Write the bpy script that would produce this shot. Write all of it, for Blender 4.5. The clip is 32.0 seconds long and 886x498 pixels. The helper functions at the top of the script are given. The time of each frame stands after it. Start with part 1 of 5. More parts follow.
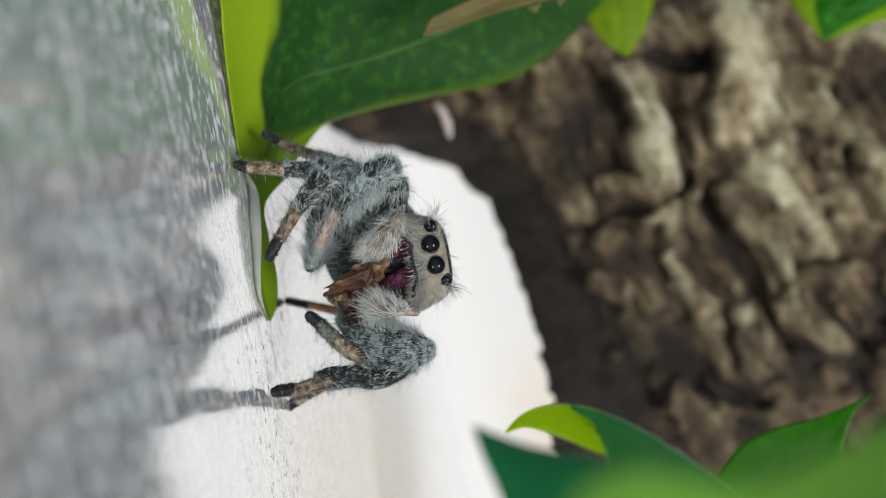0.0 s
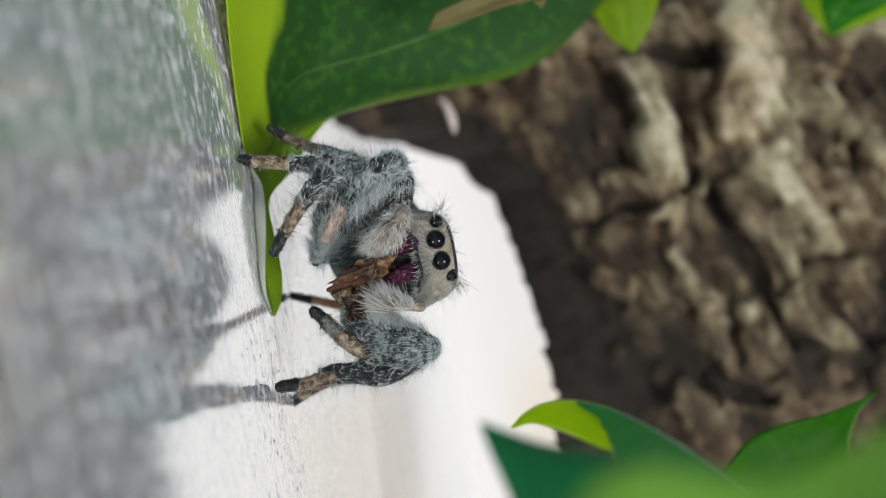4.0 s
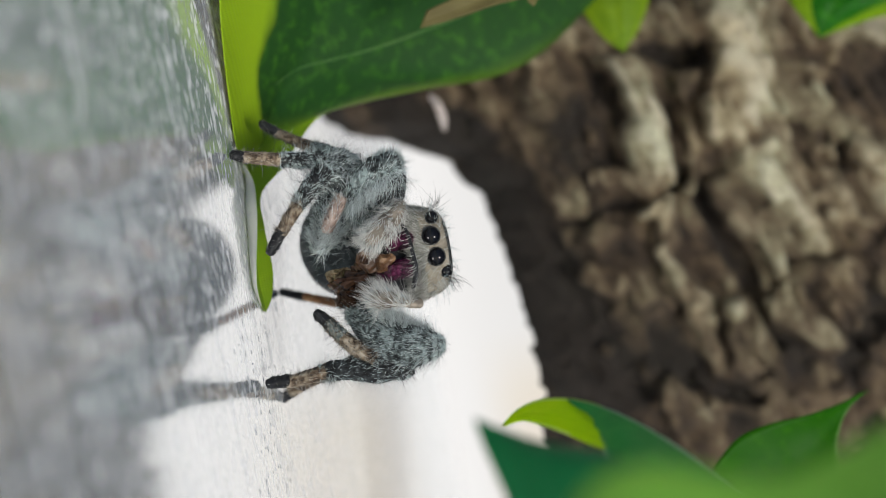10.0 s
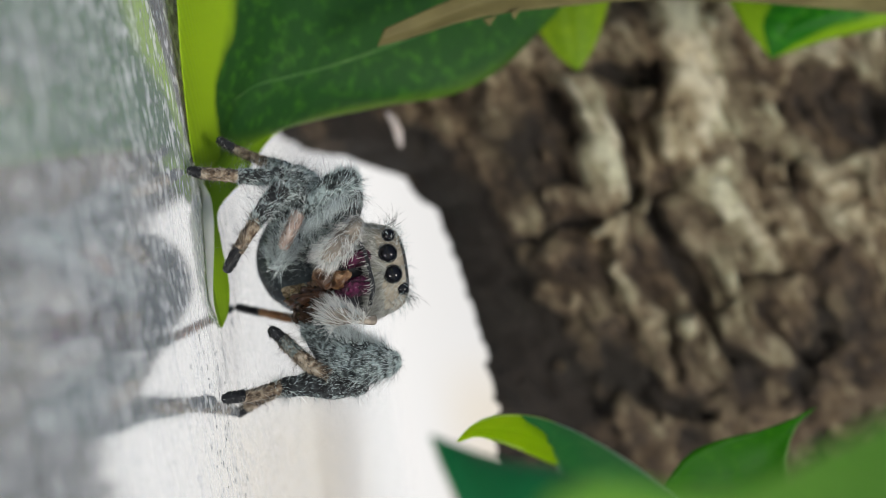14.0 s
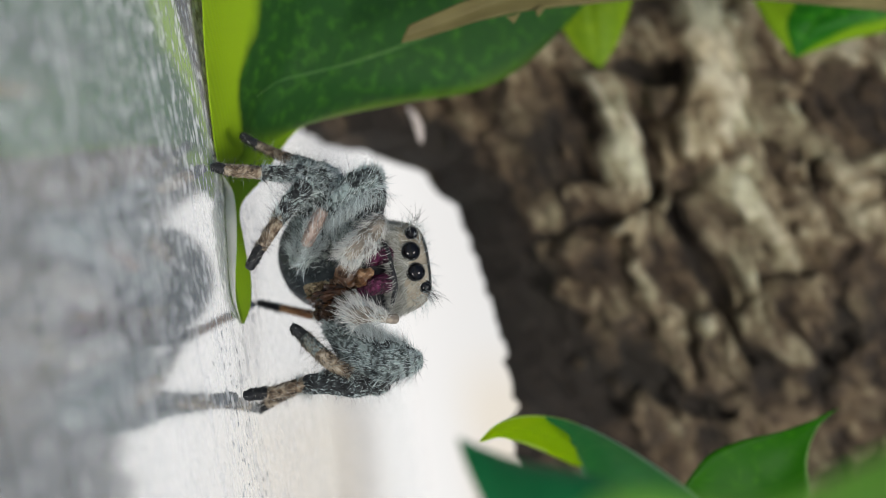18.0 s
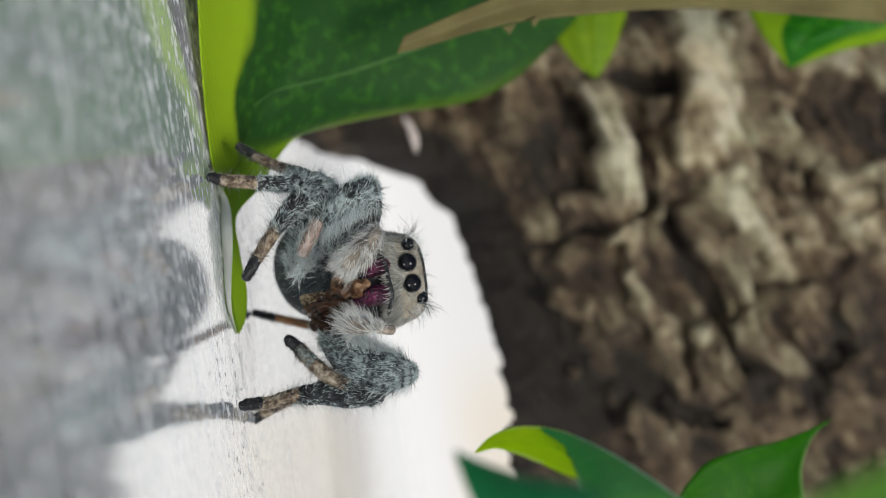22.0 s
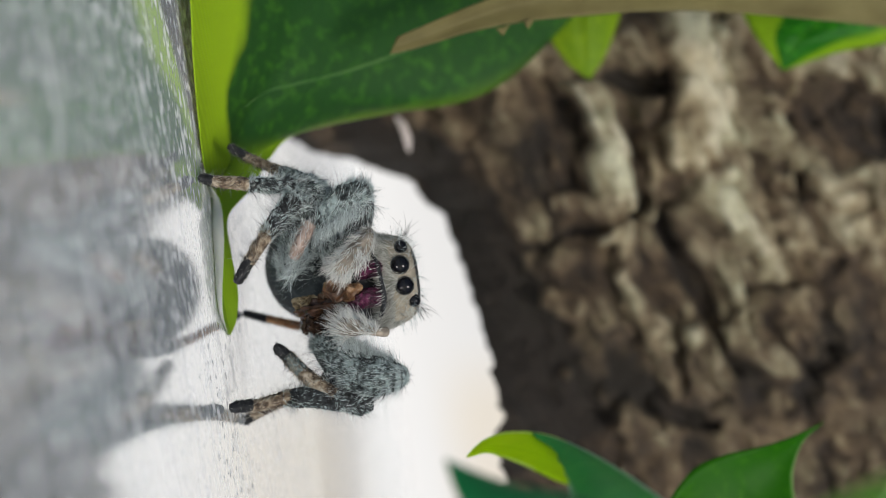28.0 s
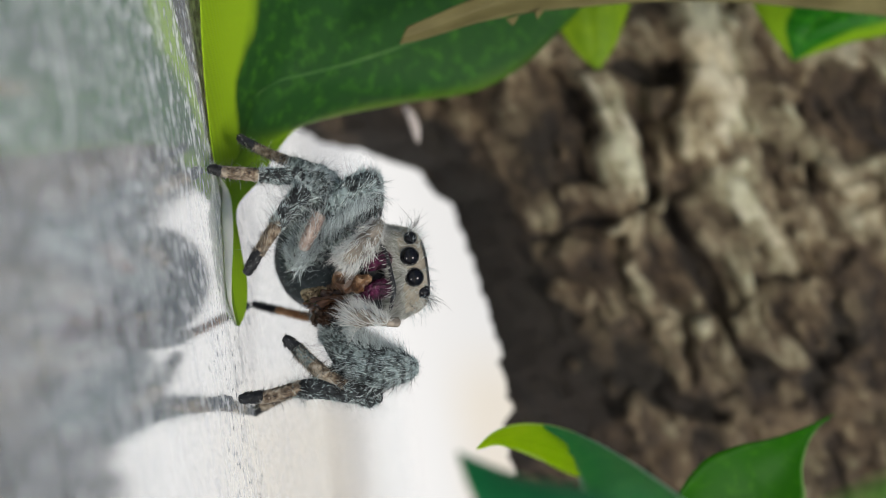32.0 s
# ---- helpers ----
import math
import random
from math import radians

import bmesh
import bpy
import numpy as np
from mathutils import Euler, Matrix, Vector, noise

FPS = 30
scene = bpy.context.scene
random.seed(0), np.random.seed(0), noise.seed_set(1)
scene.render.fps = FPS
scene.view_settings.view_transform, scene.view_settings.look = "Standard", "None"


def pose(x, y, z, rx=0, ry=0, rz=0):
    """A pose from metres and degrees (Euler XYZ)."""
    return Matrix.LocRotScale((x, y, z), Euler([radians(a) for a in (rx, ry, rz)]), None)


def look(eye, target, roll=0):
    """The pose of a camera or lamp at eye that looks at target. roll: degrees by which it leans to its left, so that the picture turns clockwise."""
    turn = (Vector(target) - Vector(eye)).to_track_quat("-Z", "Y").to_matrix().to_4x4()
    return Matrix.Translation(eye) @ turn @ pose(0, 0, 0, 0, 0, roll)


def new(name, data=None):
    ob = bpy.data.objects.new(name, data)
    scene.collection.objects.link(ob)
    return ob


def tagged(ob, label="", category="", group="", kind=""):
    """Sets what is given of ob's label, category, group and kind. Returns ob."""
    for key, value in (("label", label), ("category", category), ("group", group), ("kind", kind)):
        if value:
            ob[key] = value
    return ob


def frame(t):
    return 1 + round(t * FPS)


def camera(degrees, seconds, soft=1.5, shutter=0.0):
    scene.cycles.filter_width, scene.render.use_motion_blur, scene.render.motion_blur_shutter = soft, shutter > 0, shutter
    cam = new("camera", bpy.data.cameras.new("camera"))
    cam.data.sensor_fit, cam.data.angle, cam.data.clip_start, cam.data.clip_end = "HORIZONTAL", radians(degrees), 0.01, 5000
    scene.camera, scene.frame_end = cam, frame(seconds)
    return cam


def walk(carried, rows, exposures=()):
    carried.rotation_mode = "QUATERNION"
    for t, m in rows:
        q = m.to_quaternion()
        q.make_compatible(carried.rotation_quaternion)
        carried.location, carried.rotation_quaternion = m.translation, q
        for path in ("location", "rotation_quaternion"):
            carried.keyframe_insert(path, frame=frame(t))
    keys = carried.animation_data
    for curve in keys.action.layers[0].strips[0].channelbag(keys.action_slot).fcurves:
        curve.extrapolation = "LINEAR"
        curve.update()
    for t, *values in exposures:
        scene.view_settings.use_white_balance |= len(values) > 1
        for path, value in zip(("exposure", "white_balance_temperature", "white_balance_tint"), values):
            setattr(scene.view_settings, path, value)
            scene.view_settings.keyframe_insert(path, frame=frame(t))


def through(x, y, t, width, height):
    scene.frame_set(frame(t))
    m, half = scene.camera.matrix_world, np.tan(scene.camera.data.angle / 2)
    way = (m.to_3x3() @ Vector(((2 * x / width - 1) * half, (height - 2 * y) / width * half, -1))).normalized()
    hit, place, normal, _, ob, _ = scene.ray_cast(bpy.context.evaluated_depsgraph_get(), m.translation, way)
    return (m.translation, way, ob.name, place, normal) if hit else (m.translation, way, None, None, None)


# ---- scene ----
cam = camera(32, 32.0, soft=0.8)
cam.data.dof.use_dof = True
cam.data.dof.focus_distance = 0.0957
cam.data.dof.aperture_fstop = 33.0
PATH = [
    (0.0, pose(0.000000, -0.098000, 0.015500, 79.742, -79.841, 10.101)),
    (0.5, pose(0.000057, -0.097844, 0.015483, 78.813, -79.810, 11.035)),
    (1.0, pose(-0.000033, -0.097955, 0.015378, 79.296, -79.920, 10.623)),
    (1.5, pose(-0.000279, -0.097735, 0.015248, 77.279, -80.047, 12.643)),
    (2.0, pose(-0.000129, -0.097885, 0.015313, 77.770, -79.988, 12.159)),
    (2.5, pose(-0.000107, -0.097642, 0.015283, 77.159, -79.888, 12.739)),
    (3.0, pose(-0.000071, -0.097586, 0.015382, 77.700, -79.935, 11.889)),
    (3.5, pose(-0.000019, -0.097618, 0.015311, 79.002, -79.986, 10.718)),
    (5.5, pose(0.000090, -0.097588, 0.015169, 79.545, -80.003, 10.049)),
    (6.0, pose(0.000031, -0.097485, 0.014837, 79.810, -80.220, 9.584)),
    (6.5, pose(-0.000023, -0.097346, 0.014990, 79.803, -80.130, 9.511)),
    (7.0, pose(-0.000033, -0.097398, 0.015019, 79.926, -80.306, 9.404)),
    (7.5, pose(0.000027, -0.097321, 0.015073, 80.671, -80.211, 8.564)),
    (8.0, pose(-0.000077, -0.097463, 0.014992, 82.619, -80.415, 6.645)),
    (8.5, pose(-0.000239, -0.097528, 0.014936, 81.101, -80.546, 8.374)),
    (9.0, pose(-0.000100, -0.097261, 0.014825, 79.750, -80.365, 9.414)),
    (9.5, pose(-0.000067, -0.097471, 0.014844, 81.575, -80.429, 7.819)),
    (10.0, pose(-0.000059, -0.097676, 0.014758, 82.070, -80.472, 7.494)),
    (10.5, pose(-0.000090, -0.097878, 0.014785, 83.618, -80.537, 6.027)),
    (11.0, pose(-0.000193, -0.097726, 0.014639, 81.931, -80.548, 7.573)),
    (11.5, pose(-0.000271, -0.097931, 0.014654, 83.387, -80.650, 6.334)),
    (12.0, pose(-0.000608, -0.098024, 0.014615, 85.696, -80.945, 3.987)),
    (12.5, pose(-0.000660, -0.098184, 0.014553, 87.305, -81.006, 2.336)),
    (13.0, pose(-0.000705, -0.098288, 0.014522, 88.873, -80.988, 0.800)),
    (13.5, pose(-0.000580, -0.098527, 0.014604, 91.068, -80.971, -1.199)),
    (14.0, pose(-0.000260, -0.098587, 0.014665, 92.946, -80.896, -2.993)),
    (14.5, pose(-0.000517, -0.098575, 0.014308, 91.468, -81.071, -1.540)),
    (16.5, pose(-0.000953, -0.098280, 0.014090, 91.002, -81.427, -1.261)),
    (17.0, pose(-0.000826, -0.098332, 0.014184, 91.195, -81.350, -1.388)),
    (17.5, pose(-0.000857, -0.098404, 0.014153, 91.867, -81.454, -2.124)),
    (18.0, pose(-0.000837, -0.098374, 0.014095, 89.648, -81.455, 0.005)),
    (18.5, pose(-0.000765, -0.098341, 0.014101, 90.457, -81.294, -0.724)),
    (19.0, pose(-0.000831, -0.098598, 0.014050, 92.302, -81.381, -2.353)),
    (19.5, pose(-0.000741, -0.098609, 0.014077, 92.535, -81.280, -2.586)),
    (20.0, pose(-0.000602, -0.098340, 0.014152, 92.465, -81.092, -2.849)),
    (20.5, pose(-0.000896, -0.098356, 0.013907, 91.797, -81.306, -2.121)),
    (21.0, pose(-0.000822, -0.098343, 0.014068, 92.068, -81.376, -2.202)),
    (21.5, pose(-0.000980, -0.098778, 0.014118, 94.737, -81.461, -4.766)),
    (22.0, pose(-0.001083, -0.098492, 0.014025, 91.400, -81.536, -1.509)),
    (22.5, pose(-0.001064, -0.098469, 0.014056, 91.908, -81.486, -2.025)),
    (23.0, pose(-0.001047, -0.098374, 0.014088, 91.070, -81.498, -1.216)),
    (23.5, pose(-0.000937, -0.098263, 0.014127, 90.176, -81.494, -0.284)),
    (24.0, pose(-0.000908, -0.098330, 0.014157, 93.021, -81.357, -3.201)),
    (24.5, pose(-0.000974, -0.097972, 0.014063, 90.503, -81.443, -1.100)),
    (25.0, pose(-0.001023, -0.097734, 0.014221, 91.350, -81.463, -2.039)),
    (25.5, pose(-0.001175, -0.097719, 0.014221, 89.698, -81.599, -0.244)),
    (27.5, pose(-0.001664, -0.097925, 0.013957, 90.009, -81.877, -0.464)),
    (28.0, pose(-0.001630, -0.098225, 0.014074, 93.400, -81.864, -3.751)),
    (28.5, pose(-0.001448, -0.098234, 0.014108, 94.215, -81.840, -4.568)),
    (29.0, pose(-0.001484, -0.098002, 0.013933, 91.495, -81.848, -2.016)),
    (29.5, pose(-0.001578, -0.098051, 0.013965, 91.574, -81.835, -2.206)),
    (30.0, pose(-0.001744, -0.097965, 0.013795, 91.956, -82.065, -2.516)),
    (30.5, pose(-0.001824, -0.098113, 0.013630, 91.894, -82.154, -2.519)),
    (31.0, pose(-0.001799, -0.097969, 0.013732, 91.440, -82.115, -2.045)),
    (31.5, pose(-0.001738, -0.097876, 0.013771, 91.681, -81.993, -2.410)),
    (32.0, pose(-0.001741, -0.097901, 0.013838, 91.501, -81.926, -2.213)),
]
walk(cam, PATH)

# ---- light ----
world = bpy.data.worlds.new("soft_daylight")
scene.world = world
world.use_nodes = True
sky = world.node_tree.nodes.new("ShaderNodeTexSky")
sky.sky_type, sky.sun_disc = "NISHITA", False
sky.sun_elevation, sky.sun_rotation = radians(36), radians(157)
sky_light = world.node_tree.nodes["Background"]
sky_light.inputs["Strength"].default_value = 0.085
world.node_tree.links.new(sky.outputs["Color"], sky_light.inputs["Color"])
sun = new("sun", bpy.data.lights.new("sun", "SUN"))
sun.data.energy, sun.data.angle, sun.data.color = 2.4, radians(20), (0.99, 0.955, 0.88)
sun.matrix_world = look((0.32, -0.74, 0.59), (0, 0, 0))
scene.view_settings.exposure = 0.0

MM = 0.001


# ---- materials ----
def material(name, colours, scale=1500.0, rough=0.6, bump=0.0, stretch=(1, 1, 1), detail=6.0, sheen=0.0, spread=(0.35, 0.65), metallic=0.0,
             translucent=0.0, ior=1.45, gloss=0.25):
    """A node material whose colour runs through the given stops of a two-scale noise."""
    m = bpy.data.materials.new(name)
    m.use_nodes = True
    n, l = m.node_tree.nodes, m.node_tree.links
    b = n["Principled BSDF"]
    co = n.new("ShaderNodeTexCoord")
    mp = n.new("ShaderNodeMapping")
    mp.inputs["Scale"].default_value = stretch
    l.new(co.outputs["Object"], mp.inputs["Vector"])
    big, fine = n.new("ShaderNodeTexNoise"), n.new("ShaderNodeTexNoise")
    for t, s in ((big, scale * 0.3), (fine, scale)):
        t.inputs["Scale"].default_value, t.inputs["Detail"].default_value = s, detail
        l.new(mp.outputs["Vector"], t.inputs["Vector"])
    mix = n.new("ShaderNodeMath")
    mix.operation = "MULTIPLY_ADD"
    mix.inputs[1].default_value = 0.5
    half = n.new("ShaderNodeMath")
    half.operation, half.inputs[1].default_value = "MULTIPLY", 0.5
    l.new(big.outputs["Fac"], half.inputs[0])
    l.new(fine.outputs["Fac"], mix.inputs[0])
    l.new(half.outputs[0], mix.inputs[2])
    ramp = n.new("ShaderNodeValToRGB")
    stops = ramp.color_ramp.elements
    for i, c in enumerate(colours):
        at = spread[0] + (spread[1] - spread[0]) * i / max(1, len(colours) - 1)
        e = stops[i] if i < 2 else stops.new(at)
        e.position, e.color = at, (*c, 1)
    l.new(mix.outputs[0], ramp.inputs["Fac"])
    l.new(ramp.outputs["Color"], b.inputs["Base Color"])
    b.inputs["Roughness"].default_value, b.inputs["Metallic"].default_value = rough, metallic
    b.inputs["Specular IOR Level"].default_value = gloss
    b.inputs["IOR"].default_value = ior
    b.inputs["Sheen Weight"].default_value = sheen
    if bump:
        bp = n.new("ShaderNodeBump")
        bp.inputs["Strength"].default_value, bp.inputs["Distance"].default_value = bump, 0.0004
        l.new(fine.outputs["Fac"], bp.inputs["Height"])
        l.new(bp.outputs["Normal"], b.inputs["Normal"])
    if translucent:
        tr, mx = n.new("ShaderNodeBsdfTranslucent"), n.new("ShaderNodeMixShader")
        l.new(ramp.outputs["Color"], tr.inputs["Color"])
        mx.inputs["Fac"].default_value = translucent
        l.new(b.outputs[0], mx.inputs[1])
        l.new(tr.outputs[0], mx.inputs[2])
        l.new(mx.outputs[0], n["Material Output"].inputs["Surface"])
    return m


def hair_material(name, stops, rough=0.45):
    """Hairs, each of one tone."""
    m = bpy.data.materials.new(name)
    m.use_nodes = True
    n, l = m.node_tree.nodes, m.node_tree.links
    geo, ramp = n.new("ShaderNodeNewGeometry"), n.new("ShaderNodeValToRGB")
    for i, (at, c) in enumerate(stops):
        e = ramp.color_ramp.elements[i] if i < 2 else ramp.color_ramp.elements.new(at)
        e.position, e.color = at, (*c, 1)
    l.new(geo.outputs["Random Per Island"], ramp.inputs["Fac"])
    b = n["Principled BSDF"]
    l.new(ramp.outputs["Color"], b.inputs["Base Color"])
    b.inputs["Roughness"].default_value = rough
    b.inputs["Specular IOR Level"].default_value = 0.3
    return m


def leaf_material(name, edge, deep, pale, weave=0.16, edge_low=0.16, edge_high=0.93, vein=0.45, tip=2.0, through=0.3, gloss=0.32, fade_by=0.09, stray=0.16, rim=1.0):
    """A printed cloth leaf: margins of one green, a mottled middle of another, a pale midrib and a fine weave."""
    m = bpy.data.materials.new(name)
    m.use_nodes = True
    n, l = m.node_tree.nodes, m.node_tree.links
    b = n["Principled BSDF"]
    uv = n.new("ShaderNodeUVMap")
    sep = n.new("ShaderNodeSeparateXYZ")
    l.new(uv.outputs["UV"], sep.inputs[0])
    co = n.new("ShaderNodeTexCoord")
    wob = n.new("ShaderNodeTexNoise")
    wob.inputs["Scale"].default_value, wob.inputs["Detail"].default_value = 170, 3
    l.new(co.outputs["Object"], wob.inputs["Vector"])
    mot = n.new("ShaderNodeTexNoise")
    mot.inputs["Scale"].default_value, mot.inputs["Detail"].default_value, mot.inputs["Roughness"].default_value = 1000, 6, 0.62
    l.new(co.outputs["Object"], mot.inputs["Vector"])

    def math_node(op, a, c):
        q = n.new("ShaderNodeMath")
        q.operation = op
        for k, v in enumerate((a, c)):
            if isinstance(v, float):
                q.inputs[k].default_value = v
            else:
                l.new(v, q.inputs[k])
        return q.outputs[0]

    shift = math_node("MULTIPLY", math_node("SUBTRACT", wob.outputs["Fac"], 0.5), stray)
    across = math_node("ADD", sep.outputs["X"], shift)
    band = n.new("ShaderNodeValToRGB")
    e = band.color_ramp.elements
    e[0].position, e[0].color = max(0.0, edge_low - 0.012), (1, 1, 1, 1) if edge_low > 0 else (0, 0, 0, 1)
    e[1].position, e[1].color = edge_low + 0.012, (0, 0, 0, 1)
    for at, v in ((edge_high - fade_by, 0), (edge_high + 0.03, 1)):
        k = e.new(at)
        k.color = (v * rim, v * rim, v * rim, 1)
    l.new(across, band.inputs["Fac"])
    spots = n.new("ShaderNodeValToRGB")
    s = spots.color_ramp.elements
    s[0].position, s[0].color = 0.50, (*deep, 1)
    s[1].position, s[1].color = 0.74, (*pale, 1)
    l.new(mot.outputs["Fac"], spots.inputs["Fac"])
    rib = math_node("LESS_THAN", math_node("ABSOLUTE", math_node("SUBTRACT", sep.outputs["X"], vein), 0.0), 0.012)
    ribbed = n.new("ShaderNodeMixRGB")
    ribbed.inputs["Color2"].default_value = (*[0.5 * (p + q) + 0.03 for p, q in zip(pale, edge)], 1)
    l.new(math_node("MULTIPLY", rib, 0.18), ribbed.inputs["Fac"])
    l.new(spots.outputs["Color"], ribbed.inputs["Color1"])
    whole = n.new("ShaderNodeMixRGB")
    l.new(band.outputs["Color"], whole.inputs["Fac"])
    l.new(ribbed.outputs["Color"], whole.inputs["Color1"])
    whole.inputs["Color2"].default_value = (*edge, 1)
    fade = n.new("ShaderNodeMapRange")
    fade.interpolation_type = "SMOOTHSTEP"
    fade.inputs["From Min"].default_value, fade.inputs["From Max"].default_value = tip - 0.16, tip + 0.03
    l.new(math_node("ADD", sep.outputs["Y"], math_node("MULTIPLY", shift, 0.5)), fade.inputs["Value"])
    end = fade.outputs["Result"]
    tipped = n.new("ShaderNodeMixRGB")
    tipped.inputs["Color2"].default_value = (*[0.78 * e2 + 0.3 * p2 for e2, p2 in zip(edge, pale)], 1)
    l.new(end, tipped.inputs["Fac"])
    l.new(whole.outputs["Color"], tipped.inputs["Color1"])
    whole = tipped
    l.new(whole.outputs["Color"], b.inputs["Base Color"])
    b.inputs["Roughness"].default_value = 0.42
    b.inputs["Specular IOR Level"].default_value = gloss
    threads = []
    for way in ("X", "Z"):
        wv = n.new("ShaderNodeTexWave")
        wv.bands_direction = way
        wv.inputs["Scale"].default_value, wv.inputs["Distortion"].default_value, wv.inputs["Detail"].default_value = 2100, 0.6, 1.0
        wv.inputs["Detail Scale"].default_value = 0.2
        l.new(co.outputs["Object"], wv.inputs["Vector"])
        threads.append(wv.outputs["Fac"])
    cloth = math_node("MULTIPLY", threads[0], threads[1])
    shade = n.new("ShaderNodeMixRGB")
    shade.blend_type = "MULTIPLY"
    l.new(math_node("MULTIPLY", cloth, 0.9), shade.inputs["Fac"])
    l.new(whole.outputs["Color"], shade.inputs["Color1"])
    shade.inputs["Color2"].default_value = (0.55, 0.62, 0.45, 1)
    l.new(shade.outputs["Color"], b.inputs["Base Color"])
    bp = n.new("ShaderNodeBump")
    bp.inputs["Strength"].default_value, bp.inputs["Distance"].default_value = weave, 0.0001
    l.new(cloth, bp.inputs["Height"])
    l.new(bp.outputs["Normal"], b.inputs["Normal"])
    tr, mx = n.new("ShaderNodeBsdfTranslucent"), n.new("ShaderNodeMixShader")
    l.new(whole.outputs["Color"], tr.inputs["Color"])
    mx.inputs["Fac"].default_value = through
    l.new(b.outputs[0], mx.inputs[1])
    l.new(tr.outputs[0], mx.inputs[2])
    l.new(mx.outputs[0], n["Material Output"].inputs["Surface"])
    return m


def tray_material():
    """Scuffed glossy plastic: a mirror-like face with milky dashes and long scratches."""
    m = bpy.data.materials.new("scuffed_plastic")
    m.use_nodes = True
    n, l = m.node_tree.nodes, m.node_tree.links
    b = n["Principled BSDF"]
    co = n.new("ShaderNodeTexCoord")

    def streaks(scale, stretch, low, high, turn=0.0):
        mp = n.new("ShaderNodeMapping")
        mp.vector_type = "TEXTURE"
        mp.inputs["Scale"].default_value = [1 / k for k in stretch]
        mp.inputs["Rotation"].default_value = (0, 0, turn)
        l.new(co.outputs["Object"], mp.inputs["Vector"])
        t = n.new("ShaderNodeTexNoise")
        t.inputs["Scale"].default_value, t.inputs["Detail"].default_value = scale, 1
        l.new(mp.outputs["Vector"], t.inputs["Vector"])
        r = n.new("ShaderNodeMapRange")
        r.inputs["From Min"].default_value, r.inputs["From Max"].default_value = low, high
        l.new(t.outputs["Fac"], r.inputs["Value"])
        return r.outputs["Result"], t.outputs["Fac"]

    dash, raw = streaks(2300, (0.40, 0.60, 1), 0.565, 0.645)
    cloud, _ = streaks(330, (0.20, 0.5, 1), 0.30, 0.75)
    long, _ = streaks(420, (0.16, 1.0, 1), 0.60, 1.20, radians(6))
    lane, _ = streaks(420, (0.02, 1.1, 1), 0.54, 0.60, radians(12))
    bead, _ = streaks(1400, (0.8, 0.5, 1), 0.40, 0.66, radians(12))
    scuff = n.new("ShaderNodeMath")
    scuff.operation = "MULTIPLY"
    l.new(lane, scuff.inputs[0])
    l.new(bead, scuff.inputs[1])
    both = n.new("ShaderNodeMath")
    both.operation = "MAXIMUM"
    both.use_clamp = True
    l.new(dash, both.inputs[0])
    l.new(scuff.outputs[0], both.inputs[1])
    top = n.new("ShaderNodeMath")
    top.operation = "MAXIMUM"
    l.new(both.outputs[0], top.inputs[0])
    l.new(long, top.inputs[1])
    col = n.new("ShaderNodeMixRGB")
    col.inputs["Color1"].default_value, col.inputs["Color2"].default_value = (0.68, 0.725, 0.74, 1), (0.83, 0.86, 0.87, 1)
    l.new(cloud, col.inputs["Fac"])
    col2 = n.new("ShaderNodeMixRGB")
    col2.inputs["Color2"].default_value = (0.95, 0.95, 0.945, 1)
    l.new(top.outputs[0], col2.inputs["Fac"])
    l.new(col.outputs["Color"], col2.inputs["Color1"])
    milky = n.new("ShaderNodeBsdfDiffuse")
    l.new(col2.outputs["Color"], milky.inputs["Color"])
    gloss = n.new("ShaderNodeBsdfGlossy")
    gloss.inputs["Color"].default_value, gloss.inputs["Roughness"].default_value = (0.985, 0.98, 0.975, 1), 0.09
    part_of = n.new("ShaderNodeMapRange")
    part_of.inputs["To Min"].default_value, part_of.inputs["To Max"].default_value = 0.72, 0.28
    l.new(top.outputs[0], part_of.inputs["Value"])
    mx = n.new("ShaderNodeMixShader")
    l.new(part_of.outputs["Result"], mx.inputs["Fac"])
    l.new(milky.outputs[0], mx.inputs[1])
    l.new(gloss.outputs[0], mx.inputs[2])
    bp = n.new("ShaderNodeBump")
    bp.inputs["Strength"].default_value, bp.inputs["Distance"].default_value = 0.012, 0.0002
    l.new(raw, bp.inputs["Height"])
    l.new(bp.outputs["Normal"], gloss.inputs["Normal"])
    l.new(mx.outputs[0], n["Material Output"].inputs["Surface"])
    return m


